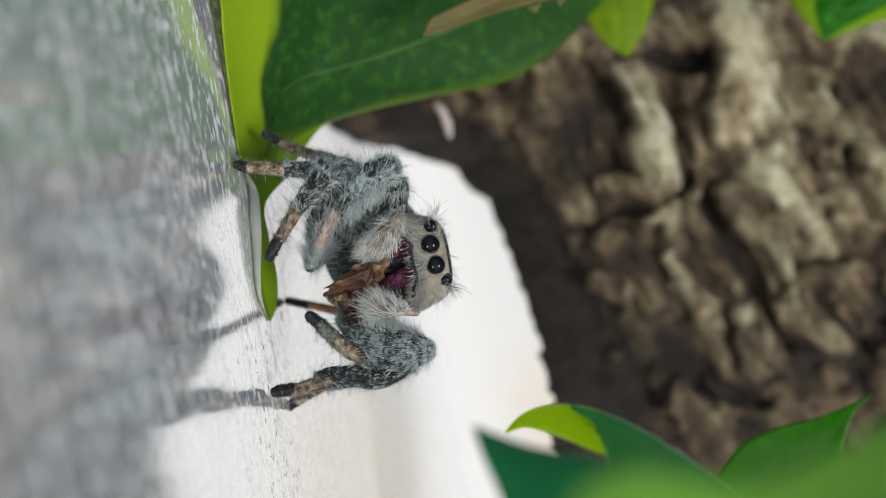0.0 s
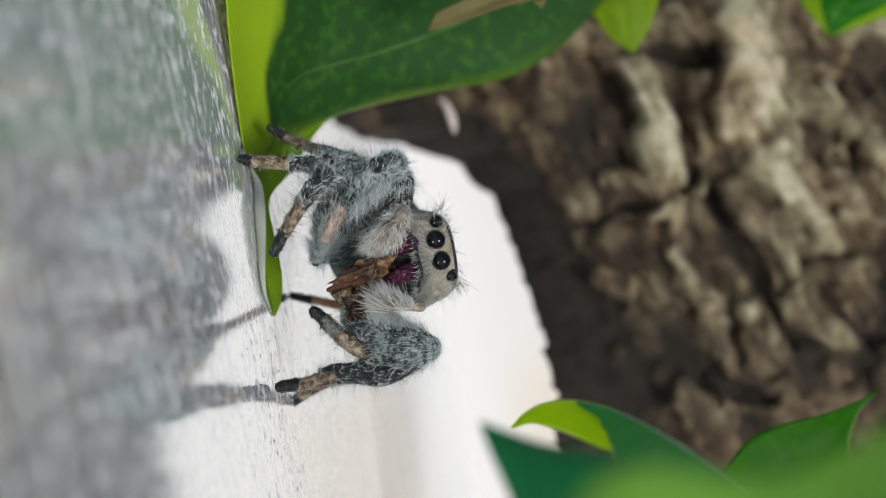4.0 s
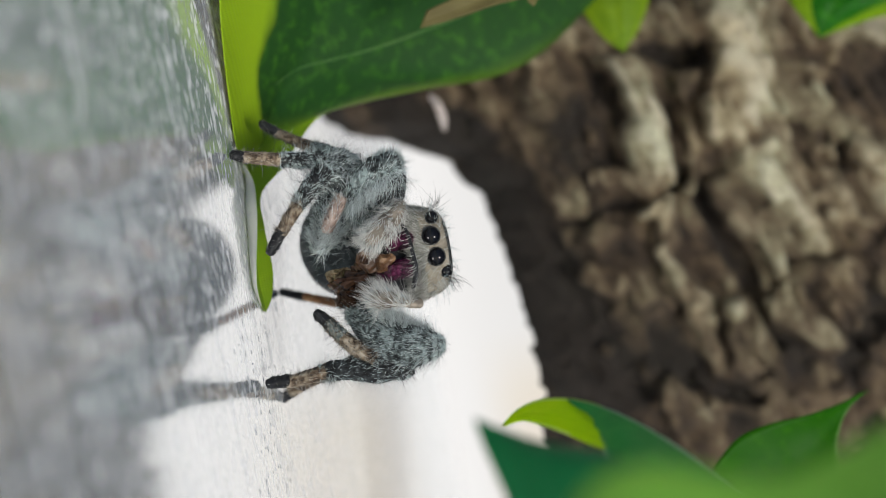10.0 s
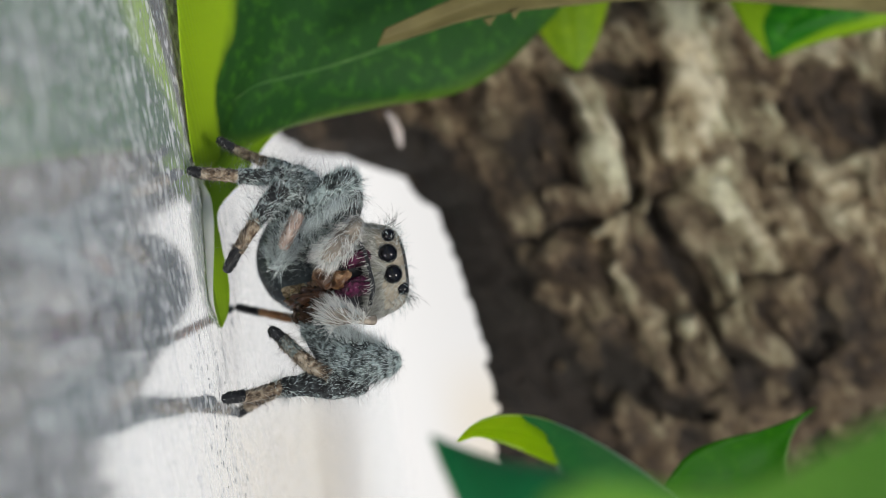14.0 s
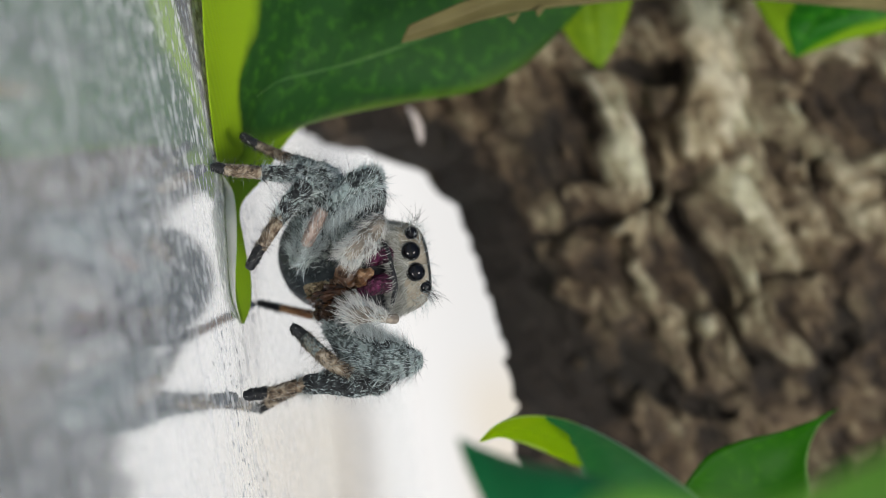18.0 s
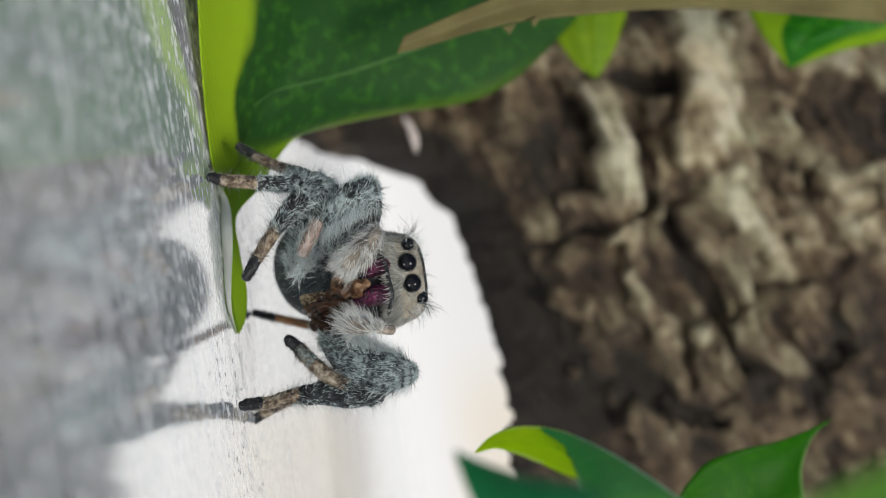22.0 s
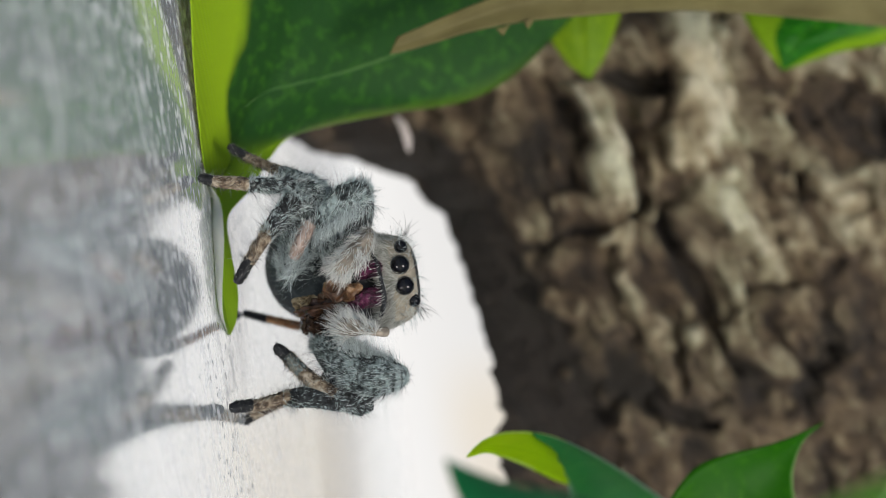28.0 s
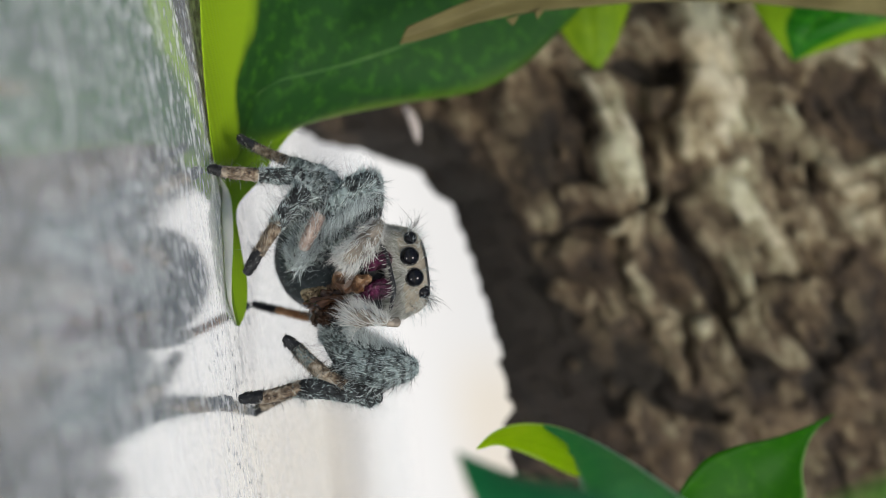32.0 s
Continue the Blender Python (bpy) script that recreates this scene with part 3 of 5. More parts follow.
def blade(name, left, right, mat, parent, label="", bow=1.0, n=48, m=18, thick=0.18, ruffle=0.25, backing=None, crease=0.35, lift=1.0, trough=None, margin=None, rib=()):
    """A leaf between two margins, bowed between them, with its position across and along in its UV map. lift: over 1, it lies flat at its
    first margin and rises later; trough: from where along it curls up into a trough, and how deep; margin: how far across the rim reaches; rib: a midrib through places
    (along, across) on it."""
    a, b = curve(left, n), curve(right, n)
    t = np.linspace(0, 1, m)
    p = a[:, None] * (1 - t)[None, :, None] + b[:, None] * t[None, :, None]
    p[..., 2] = a[:, None, 2] + (b - a)[:, None, 2] * t[None] ** lift
    along = np.gradient(0.5 * (a + b), axis=0)
    nor = np.cross(along, b - a)
    size = np.linalg.norm(nor, axis=1)[:, None]
    nor = nor / (size + 1e-9)
    wide = np.linalg.norm(b - a, axis=1)
    p += nor[:, None] * (np.sin(np.pi * t)[None, :, None] * (bow * np.minimum(1, (wide / 16) ** 2 if backing else wide / 8))[:, None, None])
    fold = np.exp(-(((t - 0.45) / 0.06) ** 2))[None, :] * np.minimum(1, wide / 10)[:, None] * crease
    wave = ruffle * np.array([[noise.noise(Vector(q * 0.16)) for q in row] for row in p]) * np.minimum(1, wide / 6)[:, None]
    p += nor[:, None] * (wave - fold)[..., None]
    if trough:
        s = np.linspace(0, 1, n)
        k = np.clip((s - trough[0]) / 0.12, 0, 1) * np.clip((1 - s) / 0.05, 0, 1)
        p[..., 2] -= trough[1] * k[:, None] * np.sin(np.pi * np.sqrt(t))[None]
    p[..., 2] = np.maximum(p[..., 2], 0.08)
    shape = Shape()
    faces = [(i * m + j, i * m + j + 1, (i + 1) * m + j + 1, (i + 1) * m + j) for i in range(n - 1) for j in range(m - 1)]
    shape.add(p.reshape(-1, 3), [f[::-1] for f in faces] if backing else faces)
    ob = part(name, shape, mat, parent, label)
    uv = ob.data.uv_layers.new(name="UVMap")
    for loop in ob.data.loops:
        i, j = divmod(loop.vertex_index, m)
        u, v = j / (m - 1), i / (n - 1)
        if margin:
            rim = np.interp(v, *zip(*margin))
            u = 0.15 * u / rim if u < rim else 0.15 + 0.85 * (u - rim) / (1 - rim)
            u = u if u < 0.15 else 0.15 + (u - 0.15) * (0.70 + 0.30 * np.clip((v - 0.16) / 0.20, 0, 1))
        uv.data[loop.index].uv = (u, v)
    solid = ob.modifiers.new("thickness", "SOLIDIFY")
    solid.thickness, solid.offset = thick * MM, 0
    if backing:
        ob.data.materials.append(backing)
        solid.material_offset = 1
    if rib:
        line = [p[round(v * (n - 1)), round(u * (m - 1))] - (0, 0.05, 0) for v, u in rib]
        g = Shape()
        tube(g, [(q, r) for q, r in zip(line, np.linspace(0.14, 0.03, len(line)))], 8, 30, rough=0.02)
        part("midrib", g, RIB, ob, "pale green midrib")
    return ob


# ---- setting ----
def slab(name, x0, x1, y0, y1, z0, z1, mat, label):
    bm = bmesh.new()
    bmesh.ops.create_cube(bm, size=1)
    for v in bm.verts:
        v.co = Vector(((x0 + x1) / 2 + v.co.x * (x1 - x0), (y0 + y1) / 2 + v.co.y * (y1 - y0), (z0 + z1) / 2 + v.co.z * (z1 - z0))) * MM
    me = bpy.data.meshes.new(name)
    bm.to_mesh(me)
    bm.free()
    me.materials.append(mat)
    return tagged(new(name, me), label, name.split("_")[0], kind="structure")


slab("floor", -400, 400, -400, 300, -4, 0, TRAY, "scuffed glossy grey plastic floor with milky dashes")
slab("backdrop", -400, 400, 302, 310, -4, 500, BACKDROP, "plain cream white backdrop with its own glow")


# ---- bark ----
# plates (positive) and hollows (negative): two ends in the upright plane, half width, rise, tone
# low tones also put shade of hollows and lower edge into the colour
BARK_PLATES = [
    (17.7, 44.1, 17.0, 53.8, 3.2, 0.2, -0.35), (12.3, 47.6, 11.0, 55.2, 2.8, 0.2, -0.35), (16.9, 39.4, 19.7, 43.8, 2.1, 0.4, -0.20), (-12.6, 46.0, -9.3, 50.3, 2.1, 0.8, 0.15),
    (-14.0, 8.2, -8.0, 16.4, 2.2, -0.4, -0.95), (2.0, 18.6, 16.3, 24.5, 4.2, -0.8, -0.85), (-6.9, 16.2, -1.1, 19.6, 2.4, -0.6, -0.85), (-9.5, 24.1, -4.0, 24.8, 2.2, 0.5, -0.35), (14.9, 29.5, 17.2, 32.3, 1.7, -0.3, -0.55), (-9.5, 51.9, -5.1, 56.4, 2.2, -1.6, -0.75), (7.6, 48.3, 11.8, 53.3, 2.2, 0.2, -0.25),
    (-0.2, 46.8, 4.8, 51.4, 1.9, 1.0, 0.08), (-16.6, 44.4, -7.6, 45.5, 2.4, 1.5, 0.22), (-6.2, 42.2, 2.6, 43.6, 2.8, 1.8, 0.42), (3.0, 28.6, 8.6, 30.4, 2.4, 1.4, -0.08), (-12.8, 37.5, -7.1, 36.0, 1.6, 0.9, 0.05), (-19.0, 35.2, -17.3, 39.5, 2.1, 2.0, 0.35),
    (-11.5, 28.4, -4.6, 28.0, 1.2, -1.0, -0.55), (-8.6, 35.3, -3.0, 34.9, 1.1, -1.2, -0.50), (-14.5, 34.7, -13.7, 39.4, 1.3, -2.0, -0.85), (-12.2, 31.4, -2.9, 32.3, 2.0, 3.0, 0.80), (-20.6, 42.5, -6.9, 41.0, 2.5, 3.4, 1.00), (-14.8, 23.9, -10.8, 22.7, 1.8, 1.5, 0.30),
    (-3.8, 27.0, -2.3, 32.6, 1.2, 1.9, 0.50), (0.0, 39.0, 6.8, 43.3, 1.9, 2.0, 0.30), (0.2, 36.5, 9.7, 39.6, 1.1, -1.9, -0.70), (0.0, 32.2, 12.1, 34.3, 1.3, 2.6, 0.52), (-0.2, 30.1, -0.3, 33.1, 0.8, 2.8, 0.62), (1.4, 26.2, 2.4, 27.7, 1.1, 2.0, 0.50),
    (5.6, 24.7, 6.8, 27.1, 1.3, 2.0, 0.35), (10.8, 37.7, 16.3, 39.0, 1.7, 2.2, 0.44), (10.4, 42.1, 16.5, 46.4, 1.3, 2.0, 0.48), (10.4, 40.1, 15.2, 42.3, 0.5, -1.4, -0.70), (-4.5, 48.4, -4.1, 48.7, 1.1, -1.6, -0.75), (-2.2, 50.8, -0.3, 51.0, 0.8, -1.5, -0.70),
    (-8.7, 48.5, -7.6, 49.0, 1.2, 1.2, 0.42), (-12.5, 54.0, -11.0, 59.1, 1.6, 1.6, 0.20), (-2.5, 52.5, -0.2, 55.1, 1.3, 1.3, 0.22), (15.8, 49.5, 13.7, 53.5, 1.1, -1.6, -0.75), (18.6, 50.4, 21.6, 54.2, 2.1, 1.0, 0.00), (18.2, 30.1, 20.9, 32.1, 1.6, 1.6, 0.40),
    (13.5, 34.5, 16.5, 35.8, 1.1, 1.1, 0.20), (12.1, 25.0, 12.2, 25.3, 0.7, 0.9, 0.00), (-1.6, 35.2, -0.8, 35.5, 0.7, 1.6, 0.45), (-3.7, 18.9, -0.2, 23.7, 0.5, -1.3, -0.70), (-0.2, 23.7, -0.9, 30.8, 0.4, -0.7, -0.40), (-1.4, 33.5, -2.4, 34.8, 0.4, -1.2, -0.70),
    (17.4, 32.8, 20.2, 39.0, 0.9, -2.4, -1.00), (8.0, 43.9, 6.6, 49.0, 0.4, -1.0, -0.50), (7.2, 52.9, 15.1, 55.7, 2.4, 0.2, -0.50), (-10.4, 53.0, -5.6, 59.3, 2.6, -1.2, -0.95), (-6.3, 45.0, -1.3, 46.4, 0.4, -0.8, -0.40),
]


def bark_piece():
    """A thick rough slab of bark that arches over the floor and rests on it at both ends."""
    edge = [(-60, 62, 0), (-40, 62, 0), (-27, 62, 0), (-14.5, 62.00, 0.95), (-12.7, 62.00, 3.06), (-10.7, 61.00, 8.15), (-7.7, 60.00, 13.31), (-5.2, 59.00, 14.51), (-3.9, 58.00, 16.21), (-1.33, 57.00, 16.36),
            (2.50, 55.00, 17.23), (9.14, 50.00, 18.08), (12.17, 46.00, 18.55), (15.63, 44.00, 18.14), (21.56, 42.00, 17.57), (30, 42, 9), (36, 44, 0), (60, 50, 0)]
    ox, oy, oz = np.array(sorted(edge)).T
    nx, nz = 400, 330
    xs = np.linspace(-52, 52, nx)
    low = np.interp(xs, ox, oz)
    low = np.where(low > 0.5, low + np.array([0.55 * noise.noise(Vector((q * 0.55, 0, 2))) + 0.35 * noise.noise(Vector((q * 1.7, 0, 7))) for q in xs]), low)
    top = 92 + 4 * np.sin(xs * 0.1)
    b = np.linspace(0, 1, nz) ** 1.15
    z = low[:, None] + (top - low)[:, None] * b[None]
    x = xs[:, None] + 0 * z
    rise = z - low[:, None]
    y = 49 + (np.interp(xs, ox, oy) - 49)[:, None] * np.exp(-rise / 4.5) + 0.10 * np.maximum(0, z - 25) + 0.004 * (x - 5) ** 2
    turn = 0.33
    warp = np.array([[noise.noise_vector(Vector((p * 0.13, q * 0.13, 1.0))) * 1.5 + noise.noise_vector(Vector((p * 0.5, q * 0.5, 5.0))) * 0.65 for p, q in zip(r, w)] for r, w in zip(x, z)])
    wx, wz = x + warp[..., 0], z + warp[..., 1]
    grain_x, grain_z = x * np.cos(turn) + z * np.sin(turn), -x * np.sin(turn) + z * np.cos(turn)
    rough = np.array([[noise.fractal(Vector((p * 0.11, q * 0.32, 3.0)), 0.9, 2.1, 6) for p, q in zip(r, w)] for r, w in zip(grain_x, grain_z)])
    chips = np.array([[noise.cell(Vector((p * 0.30, q * 0.7, 2.0))) for p, q in zip(r, w)] for r, w in zip(grain_x + warp[..., 0], grain_z + warp[..., 1])])
    shard = np.array([[noise.turbulence(Vector((p * 0.28, q * 0.75, 4.0)), 4, True) for p, q in zip(r, w)] for r, w in zip(grain_x, grain_z)])
    wide = np.array([[noise.noise(Vector((p * 0.07, q * 0.05, 9.0))) for p, q in zip(r, w)] for r, w in zip(x, z)])
    soft = np.clip(rise / 9, 0, 1)
    # plates and hollows, one laid over the other
    lumps, tone = 0.4 * wide, 0.25 * wide
    loose = [(*p, *(p + rng.uniform(-1, 1, 2) * (5, 2.5)), rng.uniform(1, 2.4), rng.uniform(-1.5, 2.5), rng.uniform(-0.6, 0.6)) for p in rng.uniform((-56, 0), (56, 96), (150, 2))
             if abs(p[0]) > 25 or not 10 < p[1] < 60]
    for x1, z1, x2, z2, wide_by, rise_by, shade_of in [*loose, *BARK_PLATES]:
        dx, dz = x2 - x1, z2 - z1
        far = np.hypot(dx, dz)
        along, across = ((wx - x1) * dx + (wz - z1) * dz) / far, ((wz - z1) * dx - (wx - x1) * dz) / far
        beyond = np.maximum(abs(along - far / 2) - far / 2, 0)
        d = ((abs(across) / wide_by) ** 4 + (beyond / (0.75 * wide_by)) ** 4) ** 0.25
        k = np.clip((1.2 - d) / 0.5, 0, 1)
        k = k * k * (3 - 2 * k)
        lumps = lumps * (1 - k) + k * (rise_by + (0.32 * (1 - d * d) * wide_by if rise_by > 0 else 0) - 0.25 * across)
        tone = tone * (1 - k) + k * shade_of
    height = 0.72 * lumps * (0.25 + 0.75 * soft) + 0.7 * rough + 0.5 * chips + 0.35 * np.abs(shard) + 1.2 * wide
    y = y - height * (0.4 + 0.6 * soft)
    x = x + 0.5 * rough
    z = np.maximum(z + 0.7 * rough * (low[:, None] > 0.3), 0)
    fine = np.full(x.shape, 1e9)
    finer, hue = fine.copy(), 0 * x
    for px, pz, ph in [(rng.uniform(-54, 54), rng.uniform(0, 96), rng.uniform(-1, 1)) for _ in range(620)]:
        d = np.hypot(((x - px) * np.cos(turn) + (z - pz) * np.sin(turn)) * 0.6 + 0.7 * warp[..., 0], -(x - px) * np.sin(turn) + (z - pz) * np.cos(turn) + 0.7 * warp[..., 1])
        closer = d < fine
        finer = np.where(closer, fine, np.minimum(finer, d))
        hue = np.where(closer, ph, hue)
        fine = np.minimum(fine, d)
    flake = np.clip((finer - fine) / 0.7, 0, 1) ** 0.6
    y = y - (0.3 * flake + 0.28 * hue * flake) * (0.3 + 0.7 * soft)
    grain = np.array([[noise.fractal(Vector((p * 0.32, q * 1.05, 6.0)), 0.8, 2.2, 4) for p, q in zip(r, w)] for r, w in zip(grain_x + 0.4 * warp[..., 0], grain_z + 0.4 * warp[..., 1])])
    y = y - 0.5 * grain * soft
    # near the lower edge the shade of the underside is put into the colour
    tone_and_shade = -0.035 + 0.28 * tone + 0.0042 * np.clip(z - 30, 0, 25) - 0.06 * np.clip((x - 6) / 8, 0, 1) + 0.10 * grain + 0.13 * rough + 0.05 * chips + 0.05 * flake + 0.06 * hue * flake - 0.22 * np.exp(-rise / 5)
    front = np.stack([x, y, z], -1)
    shape = Shape()
    grid = [(i * nz + j, (i + 1) * nz + j, (i + 1) * nz + j + 1, i * nz + j + 1) for i in range(nx - 1) for j in range(nz - 1)]
    shape.add(front.reshape(-1, 3), grid)
    edge = [i * nz for i in range(nx)] + [(nx - 1) * nz + j for j in range(1, nz)] + [i * nz + nz - 1 for i in range(nx - 2, -1, -1)] + [j for j in range(nz - 2, 0, -1)]
    behind = front.reshape(-1, 3)[edge].copy()
    behind[:, 1] = 70
    behind[:nx, 2] += np.where(low > 0.5, 10.0, 0.0)
    n, k = nx * nz, len(edge)
    shape.add(behind, [])
    shape.f += [[edge[i], n + i, n + (i + 1) % k, edge[(i + 1) % k]] for i in range(k)] + [[n + i for i in range(k)]]
    shape.m += [0] * (k + 1)
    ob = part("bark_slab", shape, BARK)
    at = ob.data.attributes.new("tone_and_shade", "FLOAT", "POINT")
    at.data.foreach_set("value", np.concatenate([tone_and_shade.ravel(), np.zeros(k)]))
    return tagged(ob, "rough weathered brown bark slab arching over the floor", "bark")


bark_piece()
fibre = Shape()
path, rad = tube(fibre, [((-13.49, 46.00, 12.70), 0.22), ((-12.58, 45.50, 13.15), 0.36), ((-11.34, 46.00, 13.44), 0.40), ((-10.18, 47.00, 13.41), 0.15)], 10, 12)
bark_fibre = part("bark_splinter", fibre, material("pale_fibre", [(0.42, 0.36, 0.33), (0.62, 0.55, 0.52)], 900, 0.6, 0.2))
tagged(bark_fibre, "small pale curled splinter on the bark", "splinter")

# ---- leaves ----
plant = tagged(new("artificial_plant"), "artificial plant with variegated green and lime cloth leaves", "plant")
plant.location = Vector((-34, 26, 0)) * MM
stem = Shape()
tube(stem, [((-34, 26, 0.4), 1.6), ((-35, 27, 20), 1.4), ((-34, 29, 42), 1.2), ((-33, 33, 62), 1.0)], 12, 20)
tube(stem, [((-34, 27, 14), 0.8), ((-30, 24, 15), 0.7), ((-26, 20, 14), 0.6)], 10, 8)
tube(stem, [((-34, 29, 40), 0.8), ((-29, 34, 44), 0.7), ((-24, 37, 42), 0.5)], 10, 8)
tube(stem, [((-34, 30, 50), 0.8), ((-28, 34, 55), 0.7), ((-22, 35, 56), 0.5)], 10, 8)
tube(stem, [((-34, 28, 34), 0.8), ((-29, 24, 34), 0.7), ((-23, 22, 30), 0.5)], 10, 8)
part("stem", stem, STEM, plant)
blade("leaf", [(-28.54, 2.00, 1.55), (-23.19, 1.80, 1.30), (-18.58, 1.87, 0.95), (-15.45, 2.33, 0.58), (-11.28, 3.12, 0.24), (-8.02, 3.57, 0.18), (-6.24, 5.42, 0.60), (-4.35, 3.80, 0.80), (-2.47, 2.71, 0.70), (-0.47, 1.39, 0.50), (1.08, 1.40, 0.30), (2.63, 3.98, 0.06)],
      [(-34.77, 36.00, 33.28), (-22.68, 34.00, 31.73), (-16.18, 30.00, 25.79), (-12.61, 27.00, 19.68), (-12.00, 24.00, 12.70), (-11.49, 21.00, 7.83), (-10.83, 18.00, 4.91), (-9.09, 14.00, 3.43), (-7.04, 10.50, 2.28), (-5.18, 7.20, 0.78), (-2.83, 5.80, 0.80), (-0.12, 5.20, 0.97), (1.74, 4.90, 0.65), (2.76, 5.06, 0.05)],
      LEAF_BIG, plant, "broad dark green leaf with a lime margin, its tip bent to the floor", bow=0.5, n=110, m=48, thick=0.04, ruffle=0.05, backing=BACKING,
      lift=2.0, trough=(0.46, 1.5), margin=((0.0, 0.33), (0.19, 0.305), (0.245, 0.285), (0.285, 0.275), (0.325, 0.295), (0.37, 0.34), (0.46, 0.41)),
      rib=((0.14, 0.80), (0.17, 0.70), (0.20, 0.61), (0.23, 0.53), (0.27, 0.46), (0.31, 0.41)))
blade("leaf", [(-27.11, 36.00, 24.64), (-19.92, 36.00, 26.05), (-15.66, 36.00, 27.89), (-13.59, 36.00, 29.72)], [(-25.46, 37.00, 37.00), (-19.66, 37.00, 33.86), (-15.65, 36.50, 31.69), (-13.56, 36.00, 29.92)],
      LEAF_OLIVE, plant, "lime green leaf tip", bow=1.0)
blade("leaf", [(-27.39, 38.00, 38.95), (-19.38, 36.00, 42.92), (-15.01, 35.00, 44.54), (-11.96, 35.00, 46.36)], [(-23.10, 40.00, 70.49), (-14.62, 38.00, 63.37), (-12.82, 36.00, 51.41), (-11.90, 35.00, 46.45)],
      LEAF_DARK, plant, "dark green leaf with a lime margin", bow=1.5)
dry = tagged(new("dried_leaf"), "dry brown leaf with a torn edge hanging from the plant", "leaf")
blade("leaf_blade", [(-16.38, 12.50, 13.96), (-17.03, 13.00, 16.11), (-18.09, 14.00, 19.70), (-19.51, 16.00, 25.06), (-19.95, 19.00, 35.79), (-17.54, 24.00, 56.69)],
      [(-15.23, 12.50, 13.21), (-15.40, 12.80, 14.79), (-15.69, 13.20, 16.39), (-16.28, 14.00, 19.84), (-16.65, 16.50, 25.72), (-16.02, 20.00, 37.55), (-12.52, 25.00, 56.26)], HUSK, dry, bow=0.8)
for a, b, c in (((-16.16, 14.20, 21.08), (-16.35, 14.60, 22.17), (-15.62, 14.10, 21.54)), ((-16.49, 15.00, 23.27), (-16.67, 15.40, 24.16), (-15.95, 14.90, 23.43))):
    blade("torn_flap", [a, np.add(a, c) / 2, c], [b, np.add(b, c) / 2, np.add(c, (0.02, 0, 0))], HUSK, dry, bow=0.1, n=8, m=5, thick=0.1)

plant_low = tagged(new("artificial_plant"), "artificial plant with curling green cloth leaves", "plant")
plant_low.location = Vector((34, -14, 0)) * MM
stem = Shape()
tube(stem, [((34, -14, 0.4), 1.5), ((34, -13, 15), 1.3), ((33, -10, 34), 1.0), ((32, 2, 48), 0.8), ((30, 14, 54), 0.6)], 12, 24)
tube(stem, [((34, -13, 16), 0.8), ((28, -18, 20), 0.7), ((21, -24, 23), 0.6)], 10, 8)
tube(stem, [((34, -13, 12), 0.8), ((28, -36, 17), 0.7), ((18, -52, 21), 0.6), ((10.76, -61.00, 22.50), 0.4)], 10, 12)
part("stem", stem, STEM, plant_low)
blade("leaf", [(19.98, -26.00, 30.61), (15.70, -25.00, 26.89), (12.93, -22.00, 23.96), (11.18, -19.00, 21.74), (10.08, -16.00, 19.82), (9.57, -14.00, 18.20)],
      [(18.05, -30.00, 22.95), (14.77, -28.00, 20.39), (12.62, -25.00, 19.17), (11.53, -20.50, 19.31), (10.82, -17.00, 19.17), (9.80, -14.20, 18.21)],
      LEAF_MID, plant_low, "green leaf bent over at its tip", bow=1.2, crease=0)
blade("leaf", [(10.65, -17.60, 20.55), (9.96, -15.60, 19.57), (9.54, -14.00, 18.20), (9.46, -13.00, 16.70), (9.86, -12.30, 15.46), (10.61, -12.00, 14.46)],
      [(11.46, -20.60, 19.31), (11.22, -19.50, 18.60), (10.95, -17.00, 17.64), (10.57, -15.00, 16.59), (10.39, -13.00, 15.54), (10.65, -12.00, 14.48)],
      LEAF_YELLOW, plant_low, "lime underside of a curled leaf tip", bow=-0.5)
blade("leaf", [(7.24, -36.00, 13.47), (8.47, -37.00, 13.73), (10.19, -38.00, 14.24), (12.53, -40.00, 14.91)], [(7.27, -36.00, 13.51), (8.51, -36.00, 15.71), (9.75, -37.00, 19.12), (12.90, -38.00, 21.68)],
      LEAF_TEAL, plant_low, "bluish green leaf", bow=1.0, crease=0)
blade("leaf", [(20.14, 14.00, 28.21), (17.81, 14.50, 30.74), (17.07, 15.00, 33.43), (16.99, 16.00, 36.56), (16.75, 17.50, 39.46), (16.28, 18.50, 41.66)],
      [(26.04, 14.00, 28.89), (26.88, 14.50, 33.38), (25.49, 15.00, 37.02), (22.50, 16.00, 38.12), (19.55, 17.00, 38.51), (17.35, 18.00, 39.91), (16.25, 18.50, 41.75)], LEAF_RIM, plant_low, "mid green leaf with a rounded rim", bow=1.2, crease=0)
blade("leaf", [(7.82, -57.00, 15.89), (6.85, -57.00, 16.88), (6.62, -57.00, 18.27), (7.10, -57.00, 19.84), (7.44, -57.00, 21.43), (7.17, -57.00, 22.75), (6.69, -57.00, 24.40), (6.17, -57.00, 26.57)],
      [(8.59, -60.00, 15.93), (10.38, -61.00, 16.65), (11.19, -61.00, 18.28), (11.37, -61.00, 20.28), (11.03, -61.00, 22.36), (10.26, -61.00, 24.64), (8.94, -61.00, 26.19), (7.21, -61.00, 27.25)],
      LEAF_NEAR, plant_low, "light green leaf close to the lens", bow=0.6)
